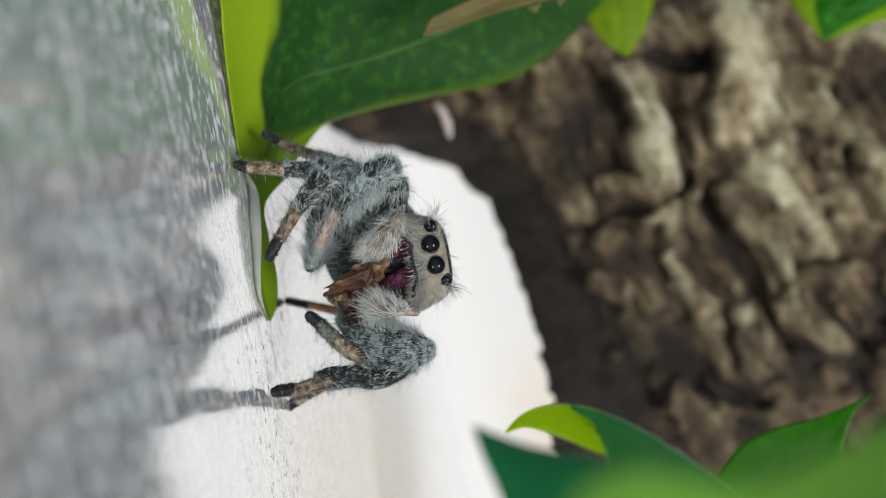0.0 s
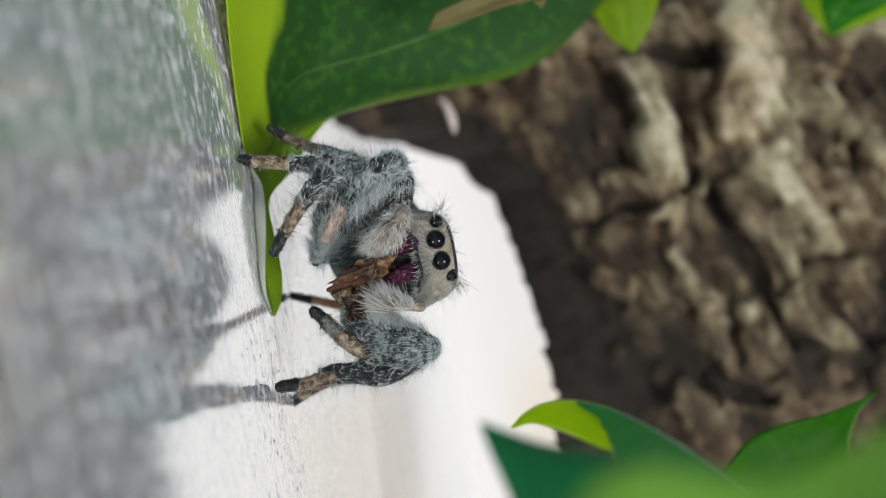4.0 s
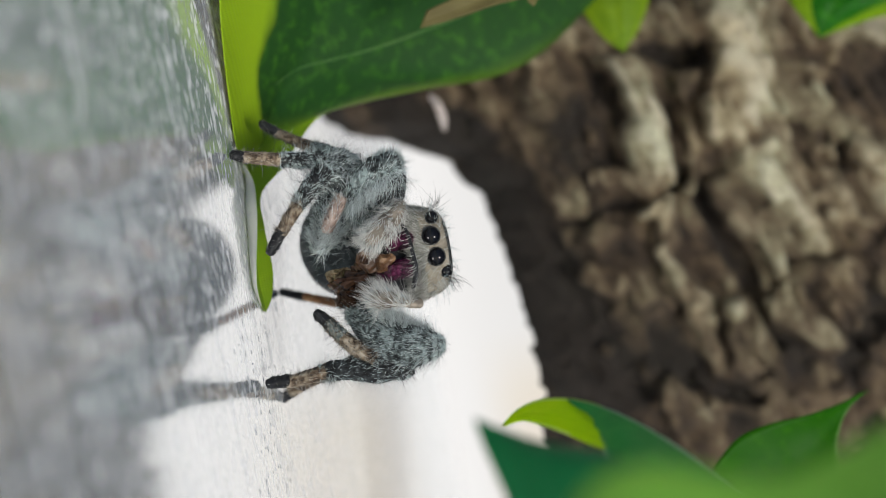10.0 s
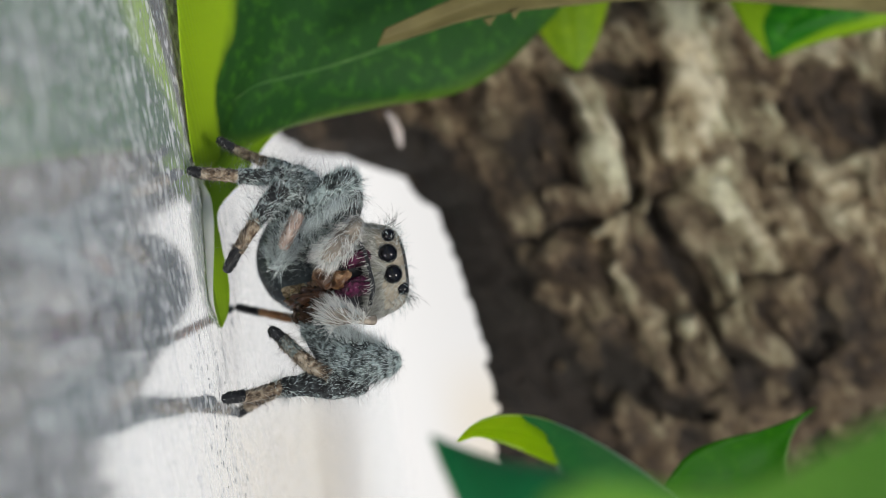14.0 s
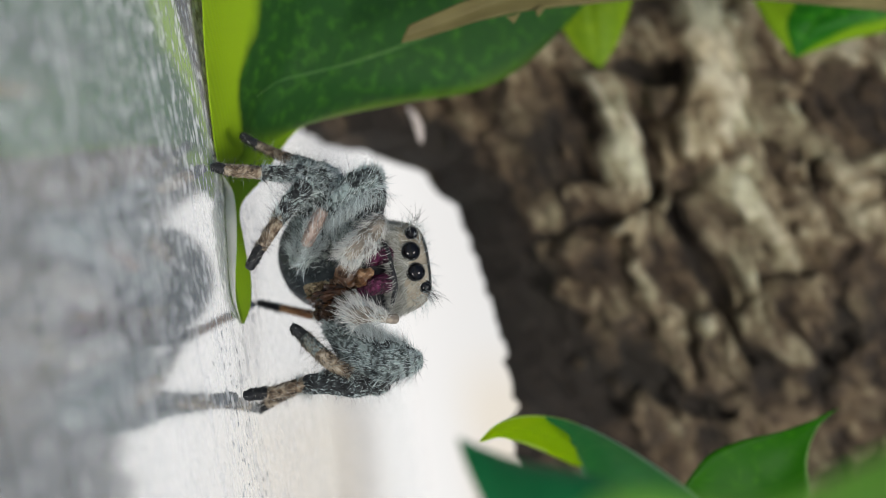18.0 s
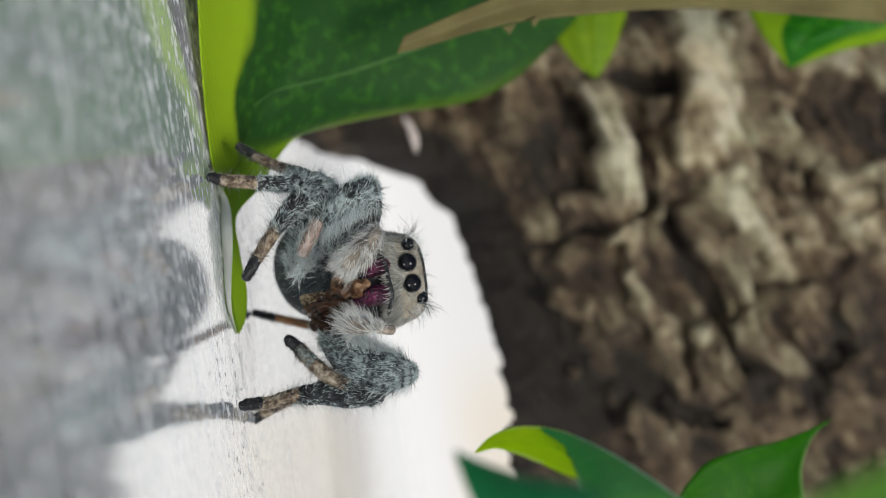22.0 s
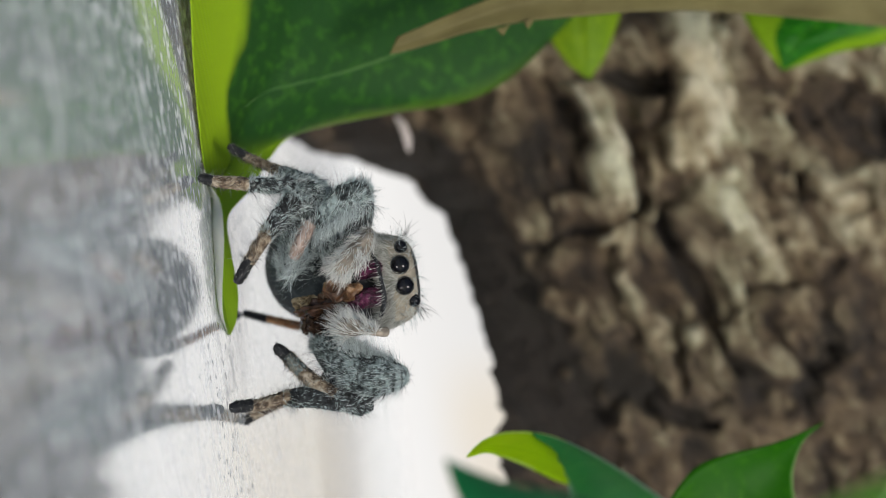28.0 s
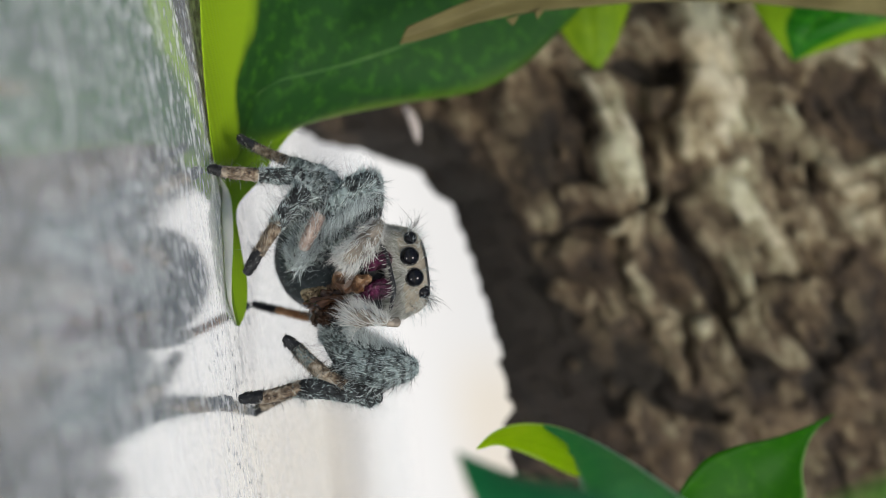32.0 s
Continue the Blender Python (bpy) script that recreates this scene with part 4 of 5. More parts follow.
blade("leaf", [(13.45, -34.00, 27.75), (12.30, -34.00, 29.60), (10.69, -35.00, 31.70), (10.04, -35.00, 33.69)], [(14.84, -36.00, 28.67), (13.83, -36.00, 31.15), (12.74, -36.00, 33.18), (11.75, -36.00, 34.26)],
      LEAF_MID, plant_low, "mid green leaf close to the lens", bow=0.8)

# ---- the spider ----
spider = tagged(new("jumping_spider"), "grey furry jumping spider feeding with raised head, black round eyes", "spider")

# head
def head():
    s = Shape()
    c = np.array((0.52, 0.00, 11.61))
    rows, sides = [], 40
    ang = np.linspace(0, 2 * np.pi, sides, endpoint=False)
    co, si = np.cos(ang), np.sin(ang)
    fx, fz = np.sign(co) * abs(co) ** 0.6, np.sign(si) * abs(si) ** 0.6
    for y, k, lift in ((-0.35, 0.0, 0), (-0.33, 0.45, 0), (-0.22, 0.78, 0), (0.05, 0.94, 0), (0.5, 1.0, 0), (1.6, 1.05, 0), (3.2, 1.08, -0.15), (5.0, 1.0, -0.5), (6.6, 0.8, -0.9), (7.6, 0.4, -1.2), (7.8, 0.0, -1.3)):
        px = 2.72 * k * fx * (1 - 0.13 * fz)
        pz = (1.39 - 0.04 * np.sign(fz)) * k * fz + lift - 0.02 * fx * k - 0.05 * np.maximum(fz, 0) * fx**2 * k
        rows.append(np.stack([c[0] + px, c[1] + y + 0.45 * (px / 2.72) ** 2 + 0 * px, c[2] + pz], -1))
    v = np.concatenate(rows)
    faces = [(i * sides + j, i * sides + (j + 1) % sides, (i + 1) * sides + (j + 1) % sides, (i + 1) * sides + j) for i in range(len(rows) - 1) for j in range(sides)]
    s.add(v, faces)
    s.m = [3 if fz[k % sides] > 0.93 and k >= 3 * sides else 5 if np.mean(v[list(f), 2]) < c[2] - 0.15 + 0.25 * noise.noise(Vector(v[f[0]] * 2)) else 0 for k, f in enumerate(faces)]
    # short pale scales over the face and sides
    n = 7000
    row = rng.integers(0, 7, n)
    k = rng.integers(0, sides, n)
    t, w = rng.uniform(0, 1, (n, 1)), rng.uniform(0, 1, (n, 1))
    r = np.stack(rows)
    at = (r[row, k] * (1 - t) + r[row + 1, k] * t) * (1 - w) + (r[row, (k + 1) % sides] * (1 - t) + r[row + 1, (k + 1) % sides] * t) * w
    out = at - c - np.array([0, 2.2, 0])
    out /= np.linalg.norm(out, axis=1)[:, None]
    way = out * 0.16 + np.stack([0.35 * np.sign(at[:, 0] - c[0]), -0.1 + 0 * t[:, 0], -0.75 + 0 * t[:, 0]], -1) + 0.13 * rng.standard_normal((n, 3))
    keep = (at[:, 2] < c[2] - 0.3) | (rng.uniform(0, 1, n) < 0.6)
    at, way, n = at[keep], way[keep], int(keep.sum())
    low = np.clip((c[2] + 0.4 - at[:, 2]) / 1.2, 0.0, 1)
    hairs(s, at, way, (0.16 + 0.36 * low) * rng.uniform(0.6, 1.2, n), 0.013, 1, 0.2)
    for side, n in ((-1, 90), (1, 110)):
        root = np.array((0.47, -0.30, 11.05)) + np.stack([side * rng.uniform(0.9, 2.3, n), rng.uniform(0.0, 0.5, n), rng.uniform(-0.5, 0.3, n)], -1)
        hairs(s, root, np.array([0.40 * side, -0.15, -0.85]) + 0.2 * rng.standard_normal((n, 3)), rng.uniform(0.4, 0.9, n), 0.013, 1, 0.35)
    # long dark bristles on the crown
    n = 330
    k = rng.integers(0, sides, n)
    k = np.where(fz[k] < -0.1, rng.integers(1, sides // 2, n), k)
    row = rng.integers(2, 8, n)
    at = r[row, k]
    out = at - c - np.array([0, 2.0, -0.6])
    hairs(s, at, out / np.linalg.norm(out, axis=1)[:, None] + 0.35 * rng.standard_normal((n, 3)) + np.array([0, -0.35, 0.25]), rng.uniform(0.4, 1.3, n), 0.009, 4, 0.5)
    for corner, side in ((np.array((-2.10, 0.40, 12.37)), -1), (np.array((2.32, 0.40, 12.80)), 1)):
        n = 18
        root = corner + rng.uniform(-0.22, 0.22, (n, 3))
        hairs(s, root, np.array([0.55 * side, -0.25, 0.6]) + 0.32 * rng.standard_normal((n, 3)), rng.uniform(0.8, 1.9, n), 0.012, 2, 0.4)
    ob = part("head", s, [SKIN_FACE, FUR_FACE, FUR_DARK, SKIN_DARK, FUR_GREY, SKIN_CHEEK], spider, "greyish tan head covered in short pale hairs", c)
    for name, at, rad in (("large_eye", (-0.41, -0.24, 11.96), 0.54), ("large_eye", (0.93, -0.24, 12.07), 0.54), ("small_eye", (-1.55, 0.02, 12.16), 0.36), ("small_eye", (1.94, 0.02, 12.53), 0.36)):
        e = Shape()
        ball(e, at, (rad, rad * 0.8, rad), 28)
        part(name, e, EYE, ob, "glossy black eye", at)
        g = Shape()
        a = np.linspace(0, 2 * np.pi, 29)
        ring = np.stack([at[0] + rad * 1.05 * np.cos(a), at[1] - 0.08 + 0 * a, at[2] + rad * 1.05 * np.sin(a)], -1)
        tube(g, [(q, 0.045) for q in ring], 6, 60)
        part("eye_rim", g, SKIN_DARK, ob, "", at)
    # dark seam between face and jaws
    g = Shape()
    p, q = tube(g, [((-1.78, -0.20, 10.14), 0.10), ((-0.70, -0.62, 10.52), 0.14), ((0.63, -0.80, 10.68), 0.14), ((1.71, -0.76, 10.66), 0.18), ((2.69, -0.28, 10.29), 0.14)], 8, 20)
    fur(g, p, q, 150, 0.42, 0.1, 0.015, 1, bias=(0, -0.2, -0.9), spread=0.5)
    fur(g, p, q, 90, 0.45, 0.0, 0.012, 2, bias=(0, -0.3, -0.4), spread=0.9)
    part("clypeus_fringe", g, [SKIN_BLACK, FUR_PALE, FUR_DARK], ob, "dark seam with a fringe of hairs", (0.50, -0.40, 10.83))
    return ob


HEAD = head()


def limb(name, nodes, skin, parent, coat, label="", pivot=None, sides=14, steps=14, fringe=None):
    """A limb segment through nodes (point, radius), with its coat."""
    s = Shape()
    path, rad = tube(s, nodes, sides, steps)
    mats = [skin]
    for k, (mat, n, length, lean, width, scatter) in enumerate(coat):
        mats.append(mat)
        fur(s, path, rad, n, length, lean, width, k + 1, spread=scatter, patchy=0.86 if mat in (FUR_FLECK, FUR_BLUE) else 0.0)
    if fringe:
        mat, n, line, way, length = fringe
        mats.append(mat)
        hairs(s, curve(line, n)[rng.permutation(n)] + 0.22 * rng.standard_normal((n, 3)), np.array(way) + 0.2 * rng.standard_normal((n, 3)), length * rng.uniform(0.5, 1.2, n), 0.016, len(coat) + 1, 0.3)
    return part(name, s, mats, parent, label, nodes[0][0] if pivot is None else pivot)


# each coat: hair material, number, length, lean along the limb, width, and scatter
SHORT_TAN = [(FUR_TAN, 160, 0.3, 0.6, 0.012, 0.3)]
SHORT_DARK = [(FUR_DARK, 240, 0.30, 0.75, 0.016, 0.2), (FUR_PALE, 22, 0.42, 0.4, 0.010, 0.4)]
BROWN_COAT = [(FUR_TAN, 520, 0.34, 0.82, 0.014, 0.16), (FUR_DARK, 110, 0.34, 0.8, 0.018, 0.2), (FUR_PALE, 36, 0.75, 0.4, 0.008, 0.4), (FUR_DARK, 60, 0.75, 0.35, 0.009, 0.4)]
GREY_COAT = [(FUR_FLECK, 1700, 0.36, 0.85, 0.017, 0.15), (FUR_DARK, 420, 0.36, 0.85, 0.018, 0.2), (FUR_BLUE, 130, 0.8, 0.5, 0.012, 0.3), (FUR_DARK, 90, 1.0, 0.3, 0.010, 0.4), (FUR_GREY, 120, 1.2, 0.3, 0.010, 0.4)]
FLUFF_COAT = [(FUR_FLECK, 3000, 0.42, 0.84, 0.016, 0.15), (FUR_DARK, 700, 0.40, 0.84, 0.018, 0.2), (FUR_BLUE, 900, 0.9, 0.66, 0.014, 0.22), (FUR_DARK, 130, 1.0, 0.4, 0.010, 0.35), (FUR_GREY, 130, 1.3, 0.3, 0.010, 0.4)]
STEEL_COAT = [(FUR_FLECK, 8600, 0.28, 0.84, 0.016, 0.25), (FUR_DARK, 700, 0.30, 0.8, 0.022, 0.3), (FUR_BLUE, 760, 0.75, 0.6, 0.014, 0.3), (FUR_DARK, 260, 1.0, 0.25, 0.010, 0.35), (FUR_GREY, 200, 1.3, 0.25, 0.010, 0.4)]
PALE_COAT = [(FUR_FLECK, 900, 0.5, 0.8, 0.016, 0.15), (FUR_BLUE, 1100, 1.0, 0.56, 0.015, 0.22), (FUR_DARK, 160, 0.6, 0.6, 0.012, 0.25), (FUR_GREY, 80, 1.3, 0.3, 0.010, 0.4)]
PINK_COAT = [(FUR_PINK, 300, 0.4, 0.75, 0.015, 0.25), (FUR_DARK, 30, 0.35, 0.8, 0.016, 0.2), (FUR_BLUE, 170, 0.75, 0.55, 0.014, 0.35)]


def leg(foot, rest, label):
    """A leg: the foot is the part, and the segments above it are its sub-parts."""
    base = limb("leg", foot, SKIN_BLACK, spider, SHORT_DARK, label)
    made = {}
    for name, nodes, skin, coat, *fringe in rest:
        made[name] = limb(name, nodes, skin, base, coat, fringe=fringe[0] if fringe else None)
    return base, made


L1 = leg([((-7.61, 0.00, 0.28), 0.26), ((-7.49, 0.00, 0.62), 0.33), ((-7.26, 0.05, 1.20), 0.36)],
         [("metatarsus", [((-7.31, 0.00, 1.07), 0.36), ((-7.04, 0.10, 2.14), 0.40), ((-6.75, 0.30, 3.42), 0.42)], SKIN_BROWN, BROWN_COAT),
          ("tibia", [((-6.76, 0.30, 3.35), 0.46), ((-6.54, 0.40, 4.59), 0.52), ((-6.35, 0.60, 6.11), 0.55)], SKIN_DARK, GREY_COAT),
          ("patella", [((-6.18, 0.70, 5.86), 0.5), ((-5.94, 0.70, 6.67), 0.74), ((-5.49, 0.80, 7.51), 0.84)], SKIN_GREY, FLUFF_COAT),
          ("femur", [((-3.22, 0.60, 6.92), 0.5), ((-3.91, 0.20, 7.64), 0.8), ((-4.61, -0.10, 8.57), 1.0), ((-5.10, -0.20, 9.51), 0.98), ((-5.36, 0.00, 10.24), 0.74), ((-5.42, 0.20, 10.56), 0.48)], SKIN_GREY, FLUFF_COAT,
           (FUR_BLUE, 520, [(-3.05, -0.10, 7.06), (-3.51, -0.50, 7.85), (-4.07, -0.90, 8.70), (-4.36, -0.80, 9.30), (-4.78, -0.50, 9.90)], (0.75, -0.30, -0.05), 1.2)),
          ("coxa", [((-4.91, 1.20, 10.20), 0.75), ((-3.98, 1.60, 9.85), 0.95), ((-2.98, 2.40, 9.21), 1.0), ((-2.03, 3.40, 8.60), 1.0)], SKIN_DARK, FLUFF_COAT)],
         "grey furry front leg with a tan band and black foot")
L2 = leg([((-0.88, -2.00, 1.88), 0.26), ((-1.30, -2.00, 2.19), 0.34), ((-2.10, -1.90, 2.80), 0.36)],
         [("metatarsus", [((-1.97, -1.90, 2.71), 0.36), ((-2.73, -1.70, 3.34), 0.40), ((-3.69, -1.40, 4.16), 0.42)], SKIN_BROWN, BROWN_COAT),
          ("tibia", [((-3.56, -1.40, 4.07), 0.45), ((-4.52, -1.00, 4.90), 0.58), ((-5.50, -0.40, 5.93), 0.66)], SKIN_DARK, GREY_COAT),
          ("femur", [((-5.35, -0.20, 5.78), 0.62), ((-5.21, 0.50, 6.39), 0.88), ((-4.49, 1.20, 6.89), 1.1), ((-3.26, 2.20, 7.29), 1.2), ((-2.12, 3.20, 7.95), 1.1)], SKIN_GREY, FLUFF_COAT)],
         "grey furry leg held off the floor, tan band and black foot")
L3 = leg([((-0.52, 1.60, 4.33), 0.30), ((-0.79, 1.50, 4.53), 0.42), ((-1.27, 1.40, 4.98), 0.48)],
         [("tibia", [((-0.71, 1.40, 4.56), 0.45), ((-1.31, 1.30, 4.99), 0.66), ((-2.16, 1.40, 5.70), 0.74)], SKIN_GREY, PALE_COAT),
          ("patella", [((-1.88, -0.10, 5.43), 0.36), ((-2.76, -0.50, 6.07), 0.44), ((-3.68, -0.30, 6.70), 0.40)], SKIN_PINK, PINK_COAT),
          ("femur", [((-2.14, 1.80, 5.37), 0.95), ((-3.30, 1.70, 6.04), 1.3), ((-3.85, 2.00, 6.88), 1.4), ((-3.23, 2.60, 8.08), 1.2)], SKIN_GREY, PALE_COAT,
           (FUR_BLUE, 420, [(-3.65, -0.20, 6.94), (-2.72, -0.20, 6.36), (-1.89, 0.00, 5.78), (-0.80, 0.40, 5.00)], (0.30, 0.05, -0.25), 1.1))],
         "pale furry leg drawn in under the body with a pinkish patch")
leg([((-9.73, 5.00, 1.80), 0.24), ((-9.40, 5.10, 2.20), 0.29), ((-8.89, 5.20, 2.87), 0.3)],
         [("metatarsus", [((-8.98, 5.20, 2.73), 0.3), ((-8.28, 5.10, 3.79), 0.34), ((-7.44, 4.80, 5.22), 0.38)], SKIN_BROWN, BROWN_COAT),
          ("tibia", [((-7.54, 4.80, 5.04), 0.42), ((-6.89, 4.30, 6.14), 0.55), ((-5.79, 3.80, 7.52), 0.7), ((-2.77, 4.60, 8.73), 0.9)], SKIN_GREY, GREY_COAT)],
         "slender rear leg with a tan shin and black foot")
R1 = leg([((7.05, -1.00, 0.30), 0.28), ((7.04, -1.00, 0.69), 0.38), ((7.07, -1.00, 1.63), 0.42)],
         [("metatarsus", [((7.16, -1.00, 1.47), 0.38), ((7.09, -0.80, 2.54), 0.42), ((6.92, -0.50, 3.91), 0.46)], SKIN_BROWN, BROWN_COAT),
          ("tibia", [((6.95, -0.50, 3.62), 0.44), ((6.99, -0.30, 4.43), 0.62), ((7.22, -0.10, 5.83), 0.7), ((7.58, 0.10, 7.11), 0.72), ((7.48, 0.30, 8.51), 0.62), ((7.16, 0.50, 9.64), 0.5)], SKIN_DARK, GREY_COAT),
          ("femur", [((6.44, -0.70, 11.31), 0.62), ((6.43, -0.90, 10.88), 0.95), ((6.26, -0.80, 10.18), 1.3), ((6.05, -0.30, 9.04), 1.42), ((5.28, 0.70, 7.79), 1.36), ((3.73, 2.40, 6.67), 1.2)], SKIN_GREY, STEEL_COAT,
           (FUR_BLUE, 620, [(4.02, -0.30, 7.60), (4.59, -0.60, 8.62), (5.31, -0.80, 9.68), (5.97, -0.90, 10.74)], (-0.7, -0.35, 0.15), 1.2))],
         "grey furry front leg with a tan band and black foot")
leg([((9.02, 7.60, -0.29), 0.26), ((8.74, 7.40, 0.09), 0.33), ((8.34, 7.00, 0.83), 0.36)],
         [("metatarsus", [((8.43, 7.00, 0.66), 0.36), ((7.87, 6.00, 2.01), 0.40), ((7.41, 4.80, 3.54), 0.44)], SKIN_BROWN, BROWN_COAT),
          ("femur", [((7.49, 4.80, 3.34), 0.5), ((7.27, 3.80, 4.98), 0.7), ((6.57, 3.40, 6.81), 1.0), ((4.23, 4.00, 7.32), 1.1)], SKIN_DARK, GREY_COAT)],
         "grey furry leg with a tan shin and black foot")
R3 = leg([((3.26, 0.60, 3.74), 0.28), ((3.52, 0.60, 3.96), 0.37), ((4.15, 0.60, 4.52), 0.38)],
         [("metatarsus", [((4.02, 0.60, 4.40), 0.42), ((4.68, 0.50, 4.89), 0.46), ((5.42, 0.30, 5.53), 0.45)], SKIN_GREY, BROWN_COAT),
          ("tibia", [((5.16, 0.30, 5.27), 0.44), ((5.98, 0.00, 6.01), 0.5), ((6.69, -0.30, 7.05), 0.42)], SKIN_BROWN, BROWN_COAT),
          ("femur", [((6.77, -0.20, 7.03), 0.5), ((7.39, 0.40, 7.86), 0.66), ((7.58, 1.20, 8.64), 0.8), ((4.97, 3.00, 7.64), 1.1)], SKIN_DARK, GREY_COAT)],
         "furry leg held off the floor with a tan shin and black foot")
leg([((1.72, 13.50, 0.19), 0.24), ((1.98, 13.00, 0.95), 0.28), ((2.37, 12.40, 2.11), 0.28)],
         [("metatarsus", [((2.31, 12.40, 1.95), 0.28), ((2.75, 11.60, 3.23), 0.31), ((3.22, 10.60, 4.75), 0.34)], SKIN_ORANGE, SHORT_TAN),
          ("femur", [((3.15, 10.60, 4.60), 0.36), ((3.13, 9.00, 6.00), 0.6), ((2.08, 7.00, 7.47), 0.9)], SKIN_DARK, GREY_COAT)],
         "slender rear leg with a tan shin and black foot")

# palps
palp = Shape()
p, r = tube(palp, [((-2.72, 0.50, 10.26), 0.4), ((-2.17, -0.90, 9.95), 0.55), ((-1.55, -1.60, 9.24), 0.66), ((-1.08, -1.90, 8.57), 0.66), ((-0.73, -1.80, 8.05), 0.5)], 12, 18)
fur(palp, p, r, 1000, 1.0, 0.4, 0.016, 1, bias=(0.42, -0.22, -0.10), spread=0.16, bend=0.6, patchy=0.75)
fur(palp, p, r, 260, 0.6, 0.6, 0.014, 2, spread=0.2)
PALP_L = part("pedipalp", palp, [SKIN_PALE, FUR_WHITE, FUR_GREY], spider, "feeler with a brush of long white hairs", (-2.53, 0.00, 10.03))
palp = Shape()
p, r = tube(palp, [((3.10, -0.80, 7.72), 0.46), ((3.00, -1.60, 8.02), 0.62), ((3.09, -2.00, 8.56), 0.56), ((3.33, -1.90, 9.16), 0.36), ((3.46, -1.70, 9.70), 0.30)], 12, 18)
fur(palp, p, r, 1000, 1.02, -0.36, 0.016, 1, bias=(-0.80, -0.18, 0.10), spread=0.3, bend=0.6, patchy=0.75)
fur(palp, p, r, 260, 0.6, -0.6, 0.014, 2, bias=(-0.4, 0, 0), spread=0.2)
PALP_R = part("pedipalp", palp, [SKIN_PALE, FUR_WHITE, FUR_GREY], spider, "feeler with a brush of long white hairs", (3.45, -1.50, 9.55))
knob = Shape()
tube(knob, [((3.44, -1.70, 9.56), 0.26), ((3.58, -1.60, 9.97), 0.30), ((3.66, -1.40, 10.45), 0.32)], 12, 10)
part("palp_joint", knob, SKIN_PALE, PALP_R, "bare tan joint", (3.58, -1.60, 9.97))

# jaws
jaws = []
for nodes in ([((-0.41, 0.10, 10.51), 0.54), ((-0.43, -0.35, 10.17), 0.54), ((-0.26, -0.50, 9.64), 0.44), ((-0.05, -0.40, 9.10), 0.25)],
              [((1.31, -0.10, 10.33), 0.62), ((1.33, -0.55, 9.84), 0.64), ((1.46, -0.80, 9.10), 0.55), ((1.61, -0.70, 8.35), 0.3)]):
    j = limb("chelicera", nodes, MAGENTA, spider, [(FUR_PALE, 8, 0.4, 0.6, 0.012, 0.3)], "metallic magenta jaw", sides=18)
    f = Shape()
    a, b = np.array(nodes[-1][0]), np.array((0.41, -0.60, 8.82))
    tube(f, [(a, 0.2), ((a + b) / 2 + (0, -0.1, -0.1), 0.16), (b, 0.05)], 10, 10)
    part("fang", f, SKIN_BLACK, j, "black fang", a)
    jaws.append(j)

# a black ball added behind the jaws for the dark of their gap
s = Shape()
ball(s, (0.75, 0.85, 9.15), (1.9, 0.75, 1.25), 20)
JAW_GAP = part("jaw_gap", s, SKIN_BLACK, spider, "black ball added for the dark gap between the jaws", (0.56, 0.70, 9.35))

# trunk under the head, and abdomen
s = Shape()
ball(s, (0.80, 4.20, 8.80), (3.1, 3.4, 1.9), 28, rough=0.01)
part("sternum", s, SKIN_BLACK, spider, "dark underside between the legs", (0.66, 4.20, 8.80))
s = Shape()
mid = np.array((-0.89, 10.50, 6.19))
v = ball(s, mid, (3.9, 5.6, 3.75), 44, rough=0.006)
pick = v[rng.integers(0, len(v), 2000)] + 0.12 * rng.standard_normal((2000, 3))
out = (pick - mid) / np.array([3.9, 5.6, 3.75])
hairs(s, pick, out * 0.5 + np.array([0, 0.5, -0.2]) + 0.25 * rng.standard_normal((2000, 3)), rng.uniform(0.15, 0.4, 2000), 0.012, 1)
ABDOMEN = part("abdomen", s, [SKIN_BELLY, FUR_GREY], spider, "round dark blue grey abdomen with fine hairs", mid)

# what it feeds on
prey = tagged(new("prey_remains"), "chewed brown scraps of prey held in the spider's jaws", "prey")
prey.location = Vector((0.77, 0.00, 7.71)) * MM


def scrap(name, nodes, mat, crumple=0.22):
    s = Shape()
    tube(s, nodes, 12, 15, rough=crumple)
    return part(name, s, mat, prey, pivot=nodes[0][0], smooth=False)


scrap("chunk", [((0.49, -0.90, 9.40), 0.18), ((0.57, -1.20, 8.97), 0.42), ((0.75, -1.30, 8.30), 0.58), ((0.45, -0.90, 7.67), 0.55), ((0.11, -0.20, 7.28), 0.3)], PREY_PALE)
scrap("chunk", [((0.73, 0.30, 8.36), 0.4), ((1.13, 0.60, 7.55), 0.7), ((1.58, 1.20, 6.78), 0.75), ((1.86, 1.80, 6.03), 0.7), ((2.35, 2.20, 5.47), 0.4)], PREY)
scrap("husk", [((1.08, 1.00, 7.16), 0.25), ((1.01, 1.80, 6.08), 0.30), ((0.91, 2.20, 5.32), 0.24), ((0.90, 2.40, 4.71), 0.16)], HUSK_TAN, 0.3)
scrap("husk", [((2.02, 1.60, 5.94), 0.3), ((1.43, 2.00, 5.63), 0.3), ((1.74, 2.40, 5.10), 0.22)], HUSK_TAN, 0.3)
scrap("shred", [((0.84, -0.20, 7.71), 0.15), ((0.62, 0.20, 7.18), 0.28), ((0.82, 0.60, 6.72), 0.2)], PREY, 0.35)
scrap("shred", [((1.73, 0.90, 6.59), 0.15), ((1.32, 1.20, 6.30), 0.26), ((1.20, 1.50, 5.93), 0.12)], PREY, 0.35)
